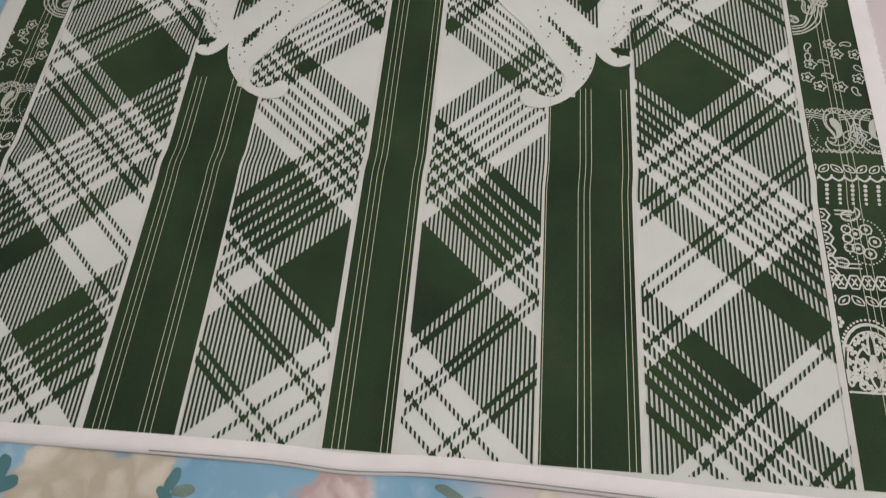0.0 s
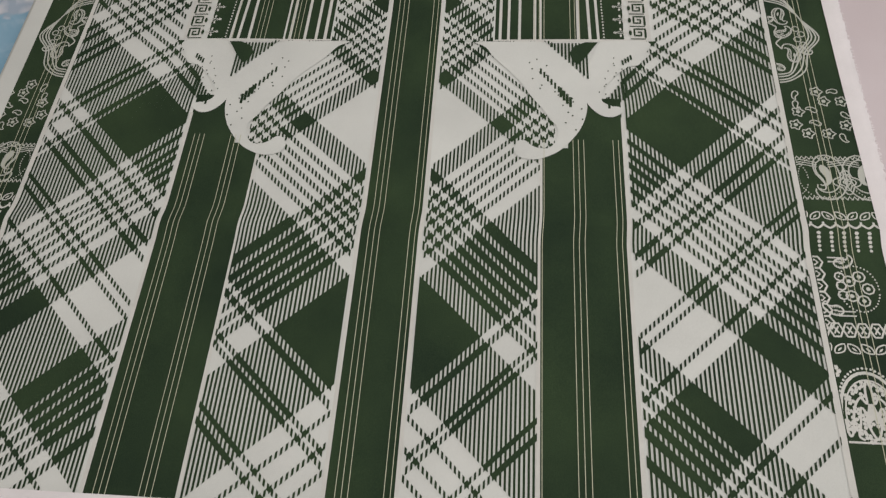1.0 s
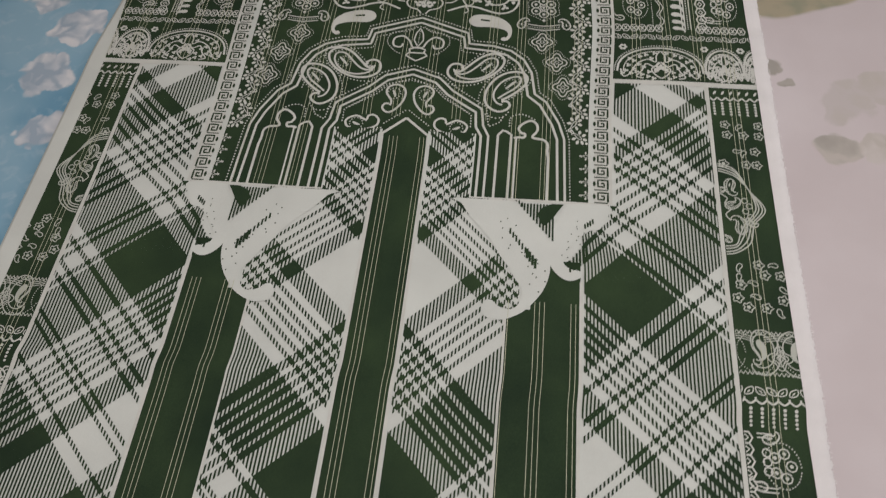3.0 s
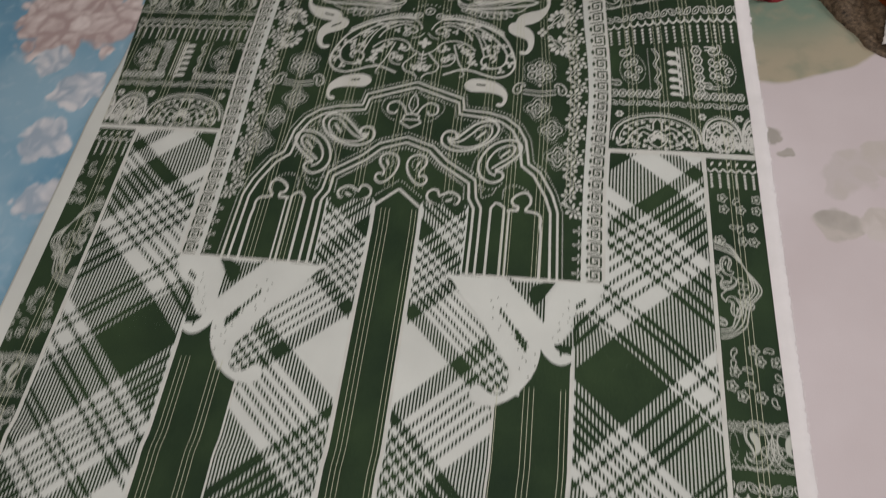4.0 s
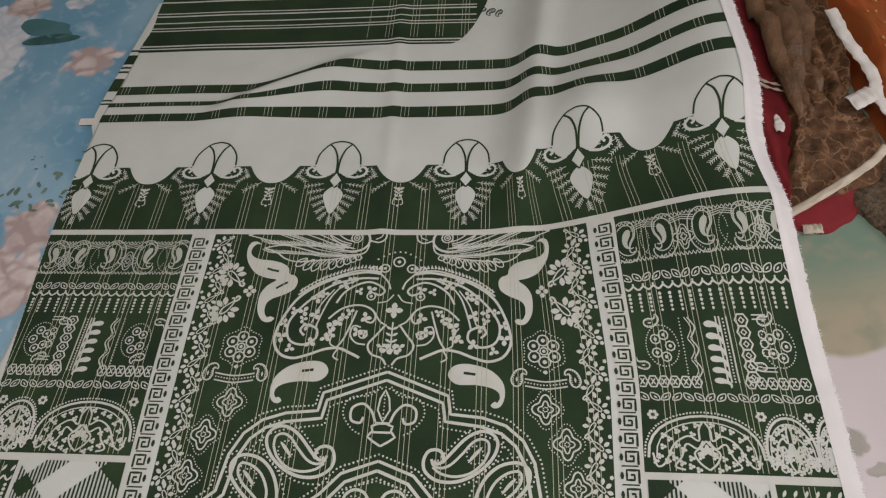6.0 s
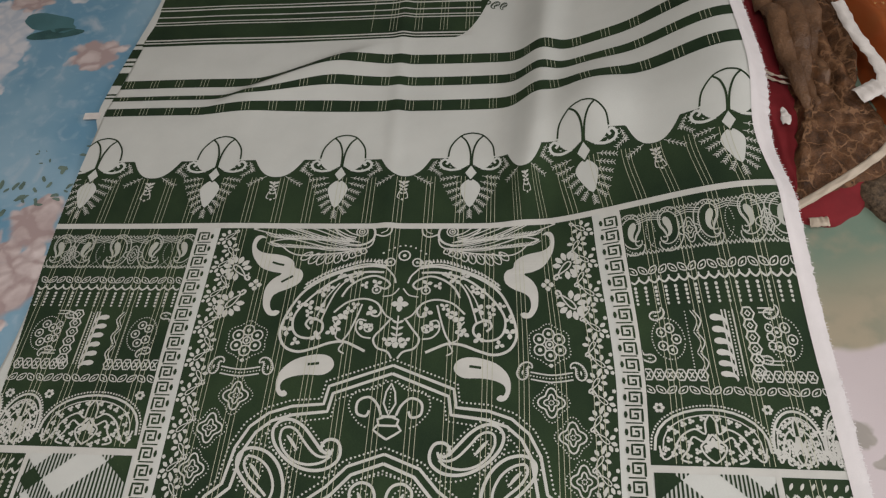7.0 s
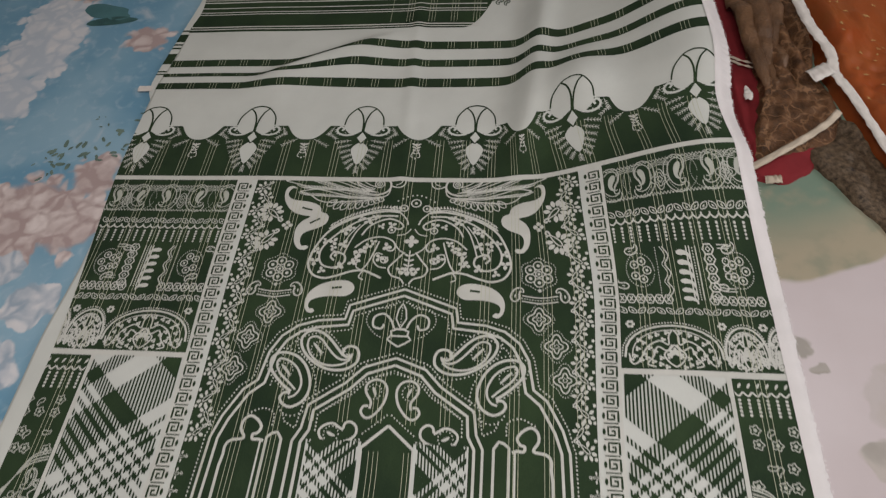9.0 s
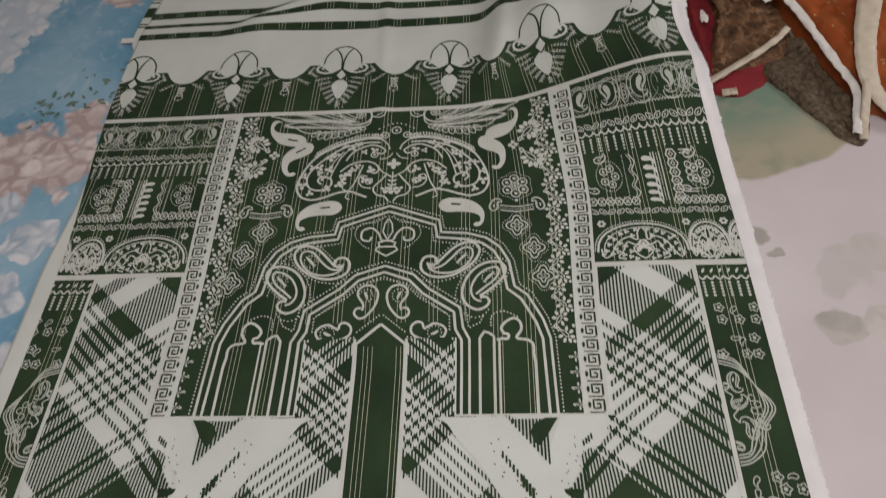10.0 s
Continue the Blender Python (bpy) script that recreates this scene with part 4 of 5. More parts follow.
        ink.dots(ring(s * mu, mv, 0.0105, 22, 0.0115), 0.0052, 0.0012)
        if inner:
            far = [(p[0] + (p[0] - mu) * 0.24, p[1] + (p[1] - mv) * 0.24) for p in curve(outline[:14], 4)]
            ink.dots(mir(far, s), 0.0062, 0.0014)
        ink.made("outlined_paisley", PALE, suit_cloth, "off-white outlined paisley filled with dots")

# fleur-de-lis
ink = Ink(L2)
ink.line([(0, 0.064), (-0.008, 0.080), (-0.006, 0.096), (0, 0.108), (0.006, 0.096), (0.008, 0.080)], 0.0020, True)
ink.dots([(0, 0.070), (0, 0.104)], 0.005, 0.0011)
for s in (1, -1):
    ink.line(mir(curve([(0.010, 0.064), (0.016, 0.078), (0.028, 0.088), (0.042, 0.082), (0.042, 0.066), (0.030, 0.062), (0.026, 0.070)], 5), s), 0.0028)
    ink.line(mir([(0.004, 0.062), (0.014, 0.058), (0.012, 0.052), (0.018, 0.044), (0.010, 0.038), (0.0, 0.032)], s), 0.0024)
    ink.dots(mir(curve([(0.008, 0.112), (0.020, 0.100), (0.046, 0.096), (0.054, 0.075), (0.040, 0.054), (0.026, 0.046)], 6), s), 0.0050, 0.0013)
ink.line([(-0.010, 0.062), (0.010, 0.062)], 0.0030)
ink.line([(-0.012, 0.050), (0.012, 0.050)], 0.0024)
ink.made("fleur_de_lis", PALE, suit_cloth, "off-white outlined fleur-de-lis")


# side borders: rows of small ornament, printed twice along the length
def side_block(s, v0, u0):
    lo, hi = (u0, 0.56) if s > 0 else (-0.59, -u0)
    win = (lo, hi, -1, 0.361 if v0 == 0 else 0.0)
    tops = Ink(L2)
    tops.window = win
    for i in range(44):
        u = 0.330 + 0.0055 * i
        for v, h in ((0.346, 0.0022), (0.290, 0.0022)):
            tops.line([(s * u, v0 + v - h), (s * (u + 0.00275), v0 + v + h), (s * (u + 0.0055), v0 + v - h)], 0.0013)
    for u, g in ((0.352, 1), (0.394, -1), (0.462, 1), (0.506, -1), (0.556, 1)):
        for k, w in ((1.0, 0.0014), (0.74, 0.0013)):
            paisley(tops, s * u, v0 + 0.349 - 0.008 * (1 - k) * 3, 0.060 * k, 270 - 25 * g * s, 1.1 * g * s, "line", w)
        paisley(tops, s * u, v0 + 0.336, 0.026, 270 - 25 * g * s, 0.6 * g * s, "fill")
        tops.dots(ring(s * u + 0.003 * g * s, v0 + 0.318, 0.0245, 24, 0.028), 0.0035, 0.0009)
    for u in (0.428, 0.532):
        tops.line(ring(s * u, v0 + 0.312, 0.0125, 32, 0.0135, 4, 0.25), 0.0013, True)
        tops.line(ring(s * u, v0 + 0.312, 0.0080, 32, 0.0090, 4, 0.25), 0.0012, True)
        tops.line(ring(s * u, v0 + 0.312, 0.0035, 24, 0.004, 4, 0.3), 0.0012, True)
    for d in (0, 0.004, 0.008):
        for u in (0.373, 0.428, 0.484, 0.532):
            tops.line([(s * (u - 0.018), v0 + 0.333 + d * 0.8), (s * u, v0 + 0.337 + d * 0.8), (s * (u + 0.018), v0 + 0.333 + d * 0.8)], 0.0010)
    tops.made("paisley_band", FAINT, suit_cloth, "row of finely outlined pale paisleys")

    rows, leafy = Ink(L2), {0.266: Ink(L2), 0.107: Ink(L2)}
    for one in (rows, *leafy.values()):
        one.window = win
    for i in range(17):
        u = 0.340 + 0.0135 * i
        for v in (0.266, 0.107):
            g = 1 if (i // 2) % 2 else -1
            leafy[v].line(curve([(s * u + g * p[0], v0 + v + p[1]) for p in ((-0.0055, -0.0045), (-0.0035, 0.0025), (0.005, 0.0055), (0.0035, -0.0025))], 3, True), 0.0012, True)
            leaf(leafy[v], s * u - g * 0.0028, v0 + v - 0.0024, 0.006, 42 if g > 0 else 138, 0.35)
        rows.line(mir(curve([(u - 0.00675, v0 + 0.2545), (u, v0 + 0.2495), (u + 0.00675, v0 + 0.2545)], 4), s), 0.0021)
        rows.line([(s * (u - 0.00675), v0 + 0.2525), (s * (u - 0.00675), v0 + 0.258)], 0.002)
        for k in range(5):
            rows.disc(s * u, v0 + 0.243 - 0.0052 * k, 0.0024 - 0.00012 * k, 6)
    rows.made("drip_border", PALE, suit_cloth, "scalloped line with hanging strings of dots")
    for one in leafy.values():
        one.made("leaf_border", PALE, suit_cloth, "line of small outlined leaves")

    boxes = Ink(L2)
    boxes.window = win
    for i in range(6):                                             # stack of solid drops
        paisley(boxes, s * 0.430, v0 + 0.203 - 0.0145 * i, 0.021, 0 if s > 0 else 180, -0.7 * s, "fill")
    for u in (0.447, 0.4515, 0.461):
        boxes.line([(s * u, v0 + 0.128), (s * u, v0 + 0.212)], 0.0017)
    boxes.dots([(s * 0.4562, v0 + 0.129), (s * 0.4562, v0 + 0.212)], 0.0042, 0.0013)
    for i in range(6):                                             # chain of hexagons
        v = v0 + 0.207 - 0.0142 * i
        boxes.line(ring(s * 0.480, v, 0.0085, 6, 0.0080), 0.0017, True)
        boxes.line(ring(s * 0.480, v, 0.0035, 4), 0.0015, True)
    for i in range(16):
        u = 0.340 + 0.0135 * i
        if abs(u - 0.442) > 0.025:
            boxes.line(ring(s * u, v0 + 0.128, 0.0066, 6, 0.0085), 0.0016, True)
            boxes.line([(s * u - 0.0025, v0 + 0.124), (s * u + 0.0025, v0 + 0.132)], 0.0014)
            boxes.line([(s * u + 0.0025, v0 + 0.124), (s * u - 0.0025, v0 + 0.132)], 0.0014)
    for i in range(3):                                             # scalloped bracket
        boxes.line(mir(curve([(0.410, v0 + 0.212 - 0.027 * i), (0.4175, v0 + 0.199 - 0.027 * i), (0.410, v0 + 0.186 - 0.027 * i)], 5), s), 0.0014)
        boxes.line(mir(curve([(0.406, v0 + 0.212 - 0.027 * i), (0.4125, v0 + 0.199 - 0.027 * i), (0.406, v0 + 0.186 - 0.027 * i)], 5), s), 0.0010)
    boxes.dots([(s * 0.399, v0 + 0.135), (s * 0.399, v0 + 0.212)], 0.0042, 0.0010)
    for cu in (0.372, 0.520):                                      # clusters of rings between two paisleys
        for k in range(5):
            u, v = cu + 0.010 * math.cos(k * 1.257), v0 + 0.176 + 0.015 * math.sin(k * 1.257)
            boxes.line(ring(s * u, v, 0.0062, 8), 0.0014, True)
            boxes.disc(s * u, v, 0.0024, 6)
        boxes.dots(ring(s * cu, v0 + 0.176, 0.021, 28, 0.027), 0.0038, 0.0010)
        for g, v in ((1, 0.206), (-1, 0.150)):
            paisley(boxes, s * (cu - 0.020), v0 + v, 0.020, 90 - 90 * g, g * s * 0.9, "dots", 0.0014, 0.0007)
    for k in range(3):
        boxes.line(ring(s * 0.503, v0 + 0.168 + 0.011 * k, 0.0050, 8), 0.0014, True)
    for v in (0.208, 0.213, 0.144, 0.149):
        boxes.line([(s * 0.494, v0 + v), (s * 0.512, v0 + v)], 0.0013)
    boxes.made("ornament_box", PALE, suit_cloth, "dense off-white geometric ornament")

    lace = Ink(L2)
    lace.window = win
    for cu, wd in ((0.407, 0.066), (0.507, 0.030), (0.558, 0.02)):
        for h, w in ((1.0, 0.0026), (0.86, 0.0013)):
            arch = [(cu + wd * h * math.cos(math.pi * i / 14), v0 + 0.028 + 0.054 * h * math.sin(math.pi * i / 14) ** 0.8) for i in range(15)]
            lace.line(mir(arch, s), w)
        lace.dots(mir([(cu + wd * 1.07 * math.cos(math.pi * i / 14), v0 + 0.028 + 0.059 * math.sin(math.pi * i / 14) ** 0.8) for i in range(15)], s), 0.0042, 0.0014)
        for g in (1, -1):
            for p in ([(0.02, 0.074), (0.10, 0.064), (0.12, 0.050), (0.3, 0.056), (0.55, 0.045), (0.72, 0.022), (0.86, 0.018), (0.92, 0.034)],
                      [(0.05, 0.050), (0.16, 0.040), (0.34, 0.046), (0.44, 0.030), (0.56, 0.018), (0.40, 0.014)],
                      [(0.0, 0.014), (0.14, 0.022), (0.22, 0.034), (0.10, 0.042), (0.0, 0.050)]):
                lace.line(mir(curve([(cu + g * wd * a, v0 + b) for a, b in p], 4), s), 0.0019)
            for a, b in ((0.62, 0.052), (0.74, 0.042), (0.80, 0.030), (0.40, 0.038), (0.50, 0.044), (0.28, 0.028), (0.62, 0.034), (0.34, 0.066), (0.48, 0.062), (0.18, 0.014), (0.68, 0.024), (0.12, 0.030), (0.22, 0.058), (0.44, 0.022), (0.88, 0.024), (0.56, 0.028), (0.30, 0.018), (0.14, 0.070), (0.72, 0.056)):
                for k in range(3):
                    lace.disc(s * (cu + g * wd * a + 0.0022 * math.cos(k * 2.1)), v0 + b + 0.0022 * math.sin(k * 2.1), 0.0022, 5)
        for k in range(5):
            leaf(lace, s * cu, v0 + 0.034, 0.012, 90 + 45 * (k - 2), 0.5)
    for u in (0.349, 0.478, 0.536):
        for k in range(6):
            lace.disc(s * u + 0.0045 * math.cos(k * 1.047), v0 + 0.083 + 0.0045 * math.sin(k * 1.047), 0.0026, 6)
    lace.rect(min(s * 0.334, s * 0.56), max(s * 0.334, s * 0.56), v0 + 0.0105, v0 + 0.0125) if v0 else None
    lace.made("lace_arch", PALE, suit_cloth, "off-white lace-like arch of vines")


for s in (1, -1):
    side_block(s, 0.0, 0.336)
    side_block(s, -0.767, 0.479)
    # between the blocks: drips, sprinkled motifs and half a medallion
    ink = Ink(L2)
    ink.window = (0.479, 0.56, -1, 0.0) if s > 0 else (-0.56, -0.479, -1, 0.0)
    for i in range(7):
        u = 0.484 + 0.0125 * i
        ink.line(mir(curve([(u - 0.006, -0.020), (u, -0.026), (u + 0.006, -0.020)], 4), s), 0.0022)
        leaf(ink, s * u, -0.015, 0.010, 60, 0.4)
        for k in range(5):
            ink.disc(s * u, -0.032 - 0.0055 * k, 0.0024, 6)
    ink.made("drip_border", PALE, suit_cloth)
    ink = Ink(L2)
    ink.window = (0.479, 0.56, -1, 0.0) if s > 0 else (-0.56, -0.479, -1, 0.0)
    rnd = random.Random(11)
    for v in (-0.075, -0.095, -0.125, -0.150, -0.320, -0.335, -0.352, -0.372, -0.385):
        for u in (0.488 + 0.02 * rnd.random(), 0.515 + 0.012 * rnd.random(), 0.536 + 0.012 * rnd.random()):
            if -0.31 < v < -0.155:
                continue
            if rnd.random() < 0.5:
                ink.line(ring(s * u, v, 0.0065, 16, lobes=5, depth=0.25), 0.0014, True)
                ink.disc(s * u, v, 0.0028, 6)
            else:
                paisley(ink, s * u, v, 0.012, rnd.uniform(0, 360), 0.7, "line", 0.0012)
    for d in (0.0, 0.004, 0.009, 0.013):
        half = curve([(0.476, -0.150 - d), (0.500, -0.158 - d), (0.512, -0.176 - d * 0.6), (0.520, -0.196), (0.540 - d, -0.228), (0.522 - d, -0.255), (0.514 - d, -0.285 + d), (0.494, -0.302 + d), (0.476, -0.306 + d)], 5)
        ink.line(mir(half, s), 0.0016)
    for u, v, sz, a in ((0.497, -0.178, 0.028, 250), (0.502, -0.272, 0.030, 80), (0.484, -0.226, 0.024, 10), (0.486, -0.196, 0.018, 200), (0.488, -0.285, 0.018, 140), (0.512, -0.245, 0.018, 300)):
        paisley(ink, s * u, v, sz, a if s > 0 else 180 - a, 1.0 * s, "double", 0.0014, 0.0008)
    for k in range(4):
        ink.line(ring(s * (0.512 + 0.006 * (k % 2)), -0.215 - 0.009 * k, 0.0045, 8), 0.0013, True)
    ink.line(mir(curve([(0.479, -0.205), (0.488, -0.212), (0.484, -0.222), (0.492, -0.230), (0.484, -0.240), (0.490, -0.250)], 4), s), 0.0016)
    ink.made("sprinkled_motif", FAINT, suit_cloth, "small pale scattered motifs and half a medallion")

# scalloped border beyond the cross line
STEP = 0.2145
HEARTS = [-0.335 + STEP * k for k in range(-1, 5)]
ink = Ink(L1)
du = 0.0025
n = int(1.17 / du)
for i in range(n):
    u = -0.60 + du * i
    tops = []
    for x in (u, u + du):
        d = abs((x - HEARTS[0] + STEP / 2) % STEP - STEP / 2)
        tops.append(0.502 if d < 0.066 else 0.465 + 0.037 * ((STEP / 2 - d) / 0.0415) ** 2.4)
    m = 14
    for j in range(m):
        a = [LINE + 0.0055 + (t - LINE - 0.0055) * j / m for t in tops]
        b = [LINE + 0.0055 + (t - LINE - 0.0055) * (j + 1) / m for t in tops]
        ink.poly([(u, a[0]), (u + du, a[1]), (u + du, b[1]), (u, b[0])])
ink.made("scalloped_border", GREEN, suit_cloth, "dark green border with a scalloped edge")
def fan(ink, c, loop, rings=4):
    at = lambda p, t: (c[0] + (p[0] - c[0]) * t, c[1] + (p[1] - c[1]) * t)
    for i in range(len(loop)):
        for k in range(rings):
            t0, t1 = k / rings, (k + 1) / rings
            ink.poly([at(loop[i - 1], t0), at(loop[i - 1], t1), at(loop[i], t1), at(loop[i], t0)] if k else [c, at(loop[i - 1], t1), at(loop[i], t1)])


def twig(ink, p, q, barb):
    """A straight sprig with short barbs in pairs."""
    ink.line([p, q], 0.0008)
    a = math.atan2(q[1] - p[1], q[0] - p[0])
    for f in (0.2, 0.4, 0.6, 0.8, 0.97):
        x, y = p[0] + (q[0] - p[0]) * f, p[1] + (q[1] - p[1]) * f
        for g in (0.85, -0.85):
            ink.line([(x, y), (x + barb * math.cos(a + g), y + barb * math.sin(a + g))], [0.0012, 0.0009])


for h in HEARTS:
    ink = Ink(L2 + 0.0002)
    drop = curve([(h, 0.402), (h + 0.012, 0.424), (h + 0.016, 0.442), (h + 0.008, 0.454), (h, 0.458), (h - 0.008, 0.454), (h - 0.016, 0.442), (h - 0.012, 0.424)], 3, True)
    fan(ink, (h, 0.436), drop)
    ink.poly([(h, 0.456), (h + 0.010, 0.470), (h, 0.486), (h - 0.010, 0.470)])
    for s in (1, -1):
        loop = curve([(h + s * 0.003, 0.488), (h + s * 0.006, 0.520), (h + s * 0.016, 0.548), (h + s * 0.030, 0.540), (h + s * 0.038, 0.515), (h + s * 0.036, 0.495), (h + s * 0.026, 0.482), (h + s * 0.014, 0.480)], 3, True)
        fan(ink, (h + s * 0.020, 0.512), loop if s > 0 else loop[::-1])
        curl = curve([(h + s * 0.016, 0.480), (h + s * 0.032, 0.477), (h + s * 0.046, 0.482), (h + s * 0.050, 0.492), (h + s * 0.043, 0.499), (h + s * 0.037, 0.494), (h + s * 0.041, 0.489)], 4)
        ink.line(curl, 0.0042)
        for i in range(11):
            a = i * 0.571
            ink.line([(h + s * 0.0425 + 0.009 * math.cos(a), 0.489 + 0.009 * math.sin(a)), (h + s * 0.0425 + 0.0125 * math.cos(a), 0.489 + 0.0125 * math.sin(a))], 0.0011)
    ink.made("heart_motif", WHITE, suit_cloth, "off-white heart drop under two looped petals")
    ink = Ink(L3)
    for s in (1, -1):
        ink.line(curve([(h + s * 0.001, 0.488), (h + s * 0.0025, 0.516), (h + s * 0.009, 0.537), (h + s * 0.018, 0.548)], 5), 0.0026)
        ink.line(curve([(h, 0.556), (h + s * 0.018, 0.550), (h + s * 0.034, 0.528), (h + s * 0.038, 0.504)], 5), 0.0024)
        ink.line(curve([(h + s * 0.004, 0.486), (h + s * 0.016, 0.4765)], 3), 0.0016)
        ink.line([(h, 0.455), (h + s * 0.0105, 0.470)], 0.0022)
        ink.line([(h + s * 0.0105, 0.470), (h, 0.487)], 0.0014)
    ink.made("heart_outline", GREEN, suit_cloth)
    ink = Ink(L2)
    m0 = h + STEP / 2
    for s in (1, -1):
        for i in range(6):
            p, q = (h + s * (0.0185 - 0.0026 * i), 0.464 - 0.0112 * i), (h + s * (0.047 - 0.0062 * i), 0.458 - 0.0130 * i)
            twig(ink, p, q, 0.0050)
        twig(ink, (m0 + s * 0.016, 0.466), (m0 + s * 0.043, 0.449), 0.0055)
        twig(ink, (m0 + s * 0.040, 0.484), (m0 + s * 0.058, 0.468), 0.0050)
    twig(ink, (h, 0.401), (h, 0.384), 0.0055)
    for s in (1, -1):
        twig(ink, (h + s * 0.056, 0.498), (h + s * 0.066, 0.478), 0.0045)
    m = h + STEP / 2
    for i in range(4):
        for s in (1, -1):
            leaf(ink, m, 0.450 - 0.007 * i, 0.010 - 0.001 * i, 90 - s * 60, 0.45)
    leaf(ink, m, 0.456, 0.010, -90, 0.5)
    for s in (1, -1):
        ink.line(curve([(m, 0.444), (m + s * 0.006, 0.432), (m + s * 0.008, 0.422), (m + s * 0.004, 0.420)], 4), 0.0013)
    ink.disc(m, 0.418, 0.0022, 6)
    ink.made("leafy_spray", PALE, suit_cloth, "fine off-white sprays of leaves")

# plain bars on the white stretch, then the far dark band with fine pale lines
for a, b in ((0.606, 0.640), (0.668, 0.698), (0.724, 0.757)):
    ink = Ink(L1)
    ink.rect(-0.60, 0.56, a + 0.004, b - 0.004, 0.005)
    ink.made("bar", GREEN, suit_cloth, "plain dark green printed bar")
ink = Ink(L1)
for i in range(240):
    u = -0.60 + 0.003 * i
    lo, hi = (0.800 + 25 * max(0.0, x - 0.05) ** 2 for x in (u, u + 0.003))
    for j in range(24):
        p, q = j / 24, (j + 1) / 24
        ink.poly([(u, lo + (1.2 - lo) * p), (u + 0.003, hi + (1.2 - hi) * p), (u + 0.003, hi + (1.2 - hi) * q), (u, lo + (1.2 - lo) * q)])
ink.made("far_band", GREEN, suit_cloth, "dark green band at the far end")
for v, w in ((0.806, 0.0022), (0.814, 0.0030), (0.860, 0.0022), (0.868, 0.0022), (0.884, 0.0025), (0.905, 0.0030), (0.914, 0.0022), (0.950, 0.003)):
    ink = Ink(L2)
    ink.line([(-0.60, v), (0.085 if v < 0.86 else 0.10, v)], w)
    ink.made("far_band_line", PALE, suit_cloth)
ink = Ink(L2)
for k in range(3):
    paisley(ink, 0.118 + 0.020 * k, 0.900 - 0.004 * k, 0.022, 200, 1.0, "double", 0.0016, 0.0009)
ink.made("far_paisley", GREEN, suit_cloth)

# the under layer shows beside the far bars, where the edge is turned under
def under_strip(y0, y1, mat, name, lift):
    bm = bmesh.new()
    prev = None
    for j in range(13):
        y = y0 + (y1 - y0) * j / 12
        e = place(left_edge(y) - AX, y)[0] + 0.004
        w = 0.020 * smooth((y - 0.56) / 0.06) * (1 - 0.5 * smooth((y - 0.8) / 0.2))
        cur = [bm.verts.new((e - w * f, y, 0.0022 + lift + 0.002 * f * (1 - f))) for f in (0, 0.5, 1)]
        if prev:
            for i in (0, 1):
                bm.faces.new((prev[i], prev[i + 1], cur[i + 1], cur[i]))
        prev = cur
    part(name, bm, mat, suit_cloth)


under_strip(0.57, 0.95, WHITE, "under_layer", 0.0)
for a, b in ((0.655, 0.659), (0.664, 0.668), (0.690, 0.724), (0.740, 0.745), (0.752, 0.757), (0.764, 0.79), (0.80, 0.805)):
    under_strip(a, b, GREEN, "under_layer_bar", 0.0005)

# metallic cream threads woven in threes along the whole length
ink = Ink(L4 + 0.0003)
DARK = [(0.179, 0.279, NEAR, -0.40), (0.0, 0.034, NEAR, -0.13), (0.0, 0.296, -0.09, 0.361), (0.150, 0.255, -0.235, -0.09), (0.337, 0.553, 0.012, 0.361), (0.479, 0.553, NEAR, -0.002),
        (0.0, 0.56, 0.372, 0.463), (0.0, 0.56, 0.611, 0.635), (0.0, 0.56, 0.673, 0.693), (0.0, 0.56, 0.729, 0.752), (0.0, 0.115, 0.82, 1.15)]
for k in range(-16, 7):
    c = 0.2245 + 0.0485 * k
    for d in (-0.0065, 0, 0.0065):
        for a, b, lo, hi in DARK:
            if a <= abs(c + d) <= b:
                ink.line([(c + d, lo), (c + d, hi)], 0.00062, step=0.010)
tagged(ink.made("woven_thread", THREAD, suit_cloth, "fine cream threads running lengthwise in threes"), kind="stuff")

# ---- bed ----
bed = thing("bed", "low bed with a blue and pink rose-printed sheet", "bed")
bm = bmesh.new()
N = 150
vs = [[bm.verts.new((-1.3 + 2.6 * i / N, -1.5 + 3.2 * j / N, sheet_z(-1.3 + 2.6 * i / N, -1.5 + 3.2 * j / N))) for i in range(N + 1)] for j in range(N + 1)]
for j in range(N):
    for i in range(N):
        bm.faces.new((vs[j][i], vs[j][i + 1], vs[j + 1][i + 1], vs[j + 1][i])).smooth = True
for v in {v for e in bm.edges if e.is_boundary for v in e.verts}:
    v.co.z -= 0.02
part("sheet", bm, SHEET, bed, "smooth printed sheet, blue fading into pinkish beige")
part("mattress", box(-1.29, 1.29, -1.49, 1.69, -0.24, -0.022, 0.02), SELVEDGE, bed)
part("bed_frame", box(-1.33, 1.33, -1.53, 1.73, -0.40, -0.24, 0.01), WOOD, bed)
for x in (-1.25, 1.25):
    for y in (-1.45, 1.65):
        part("leg", box(x - 0.04, x + 0.04, y - 0.04, y + 0.04, FLOOR, -0.40, 0.006), WOOD, bed)


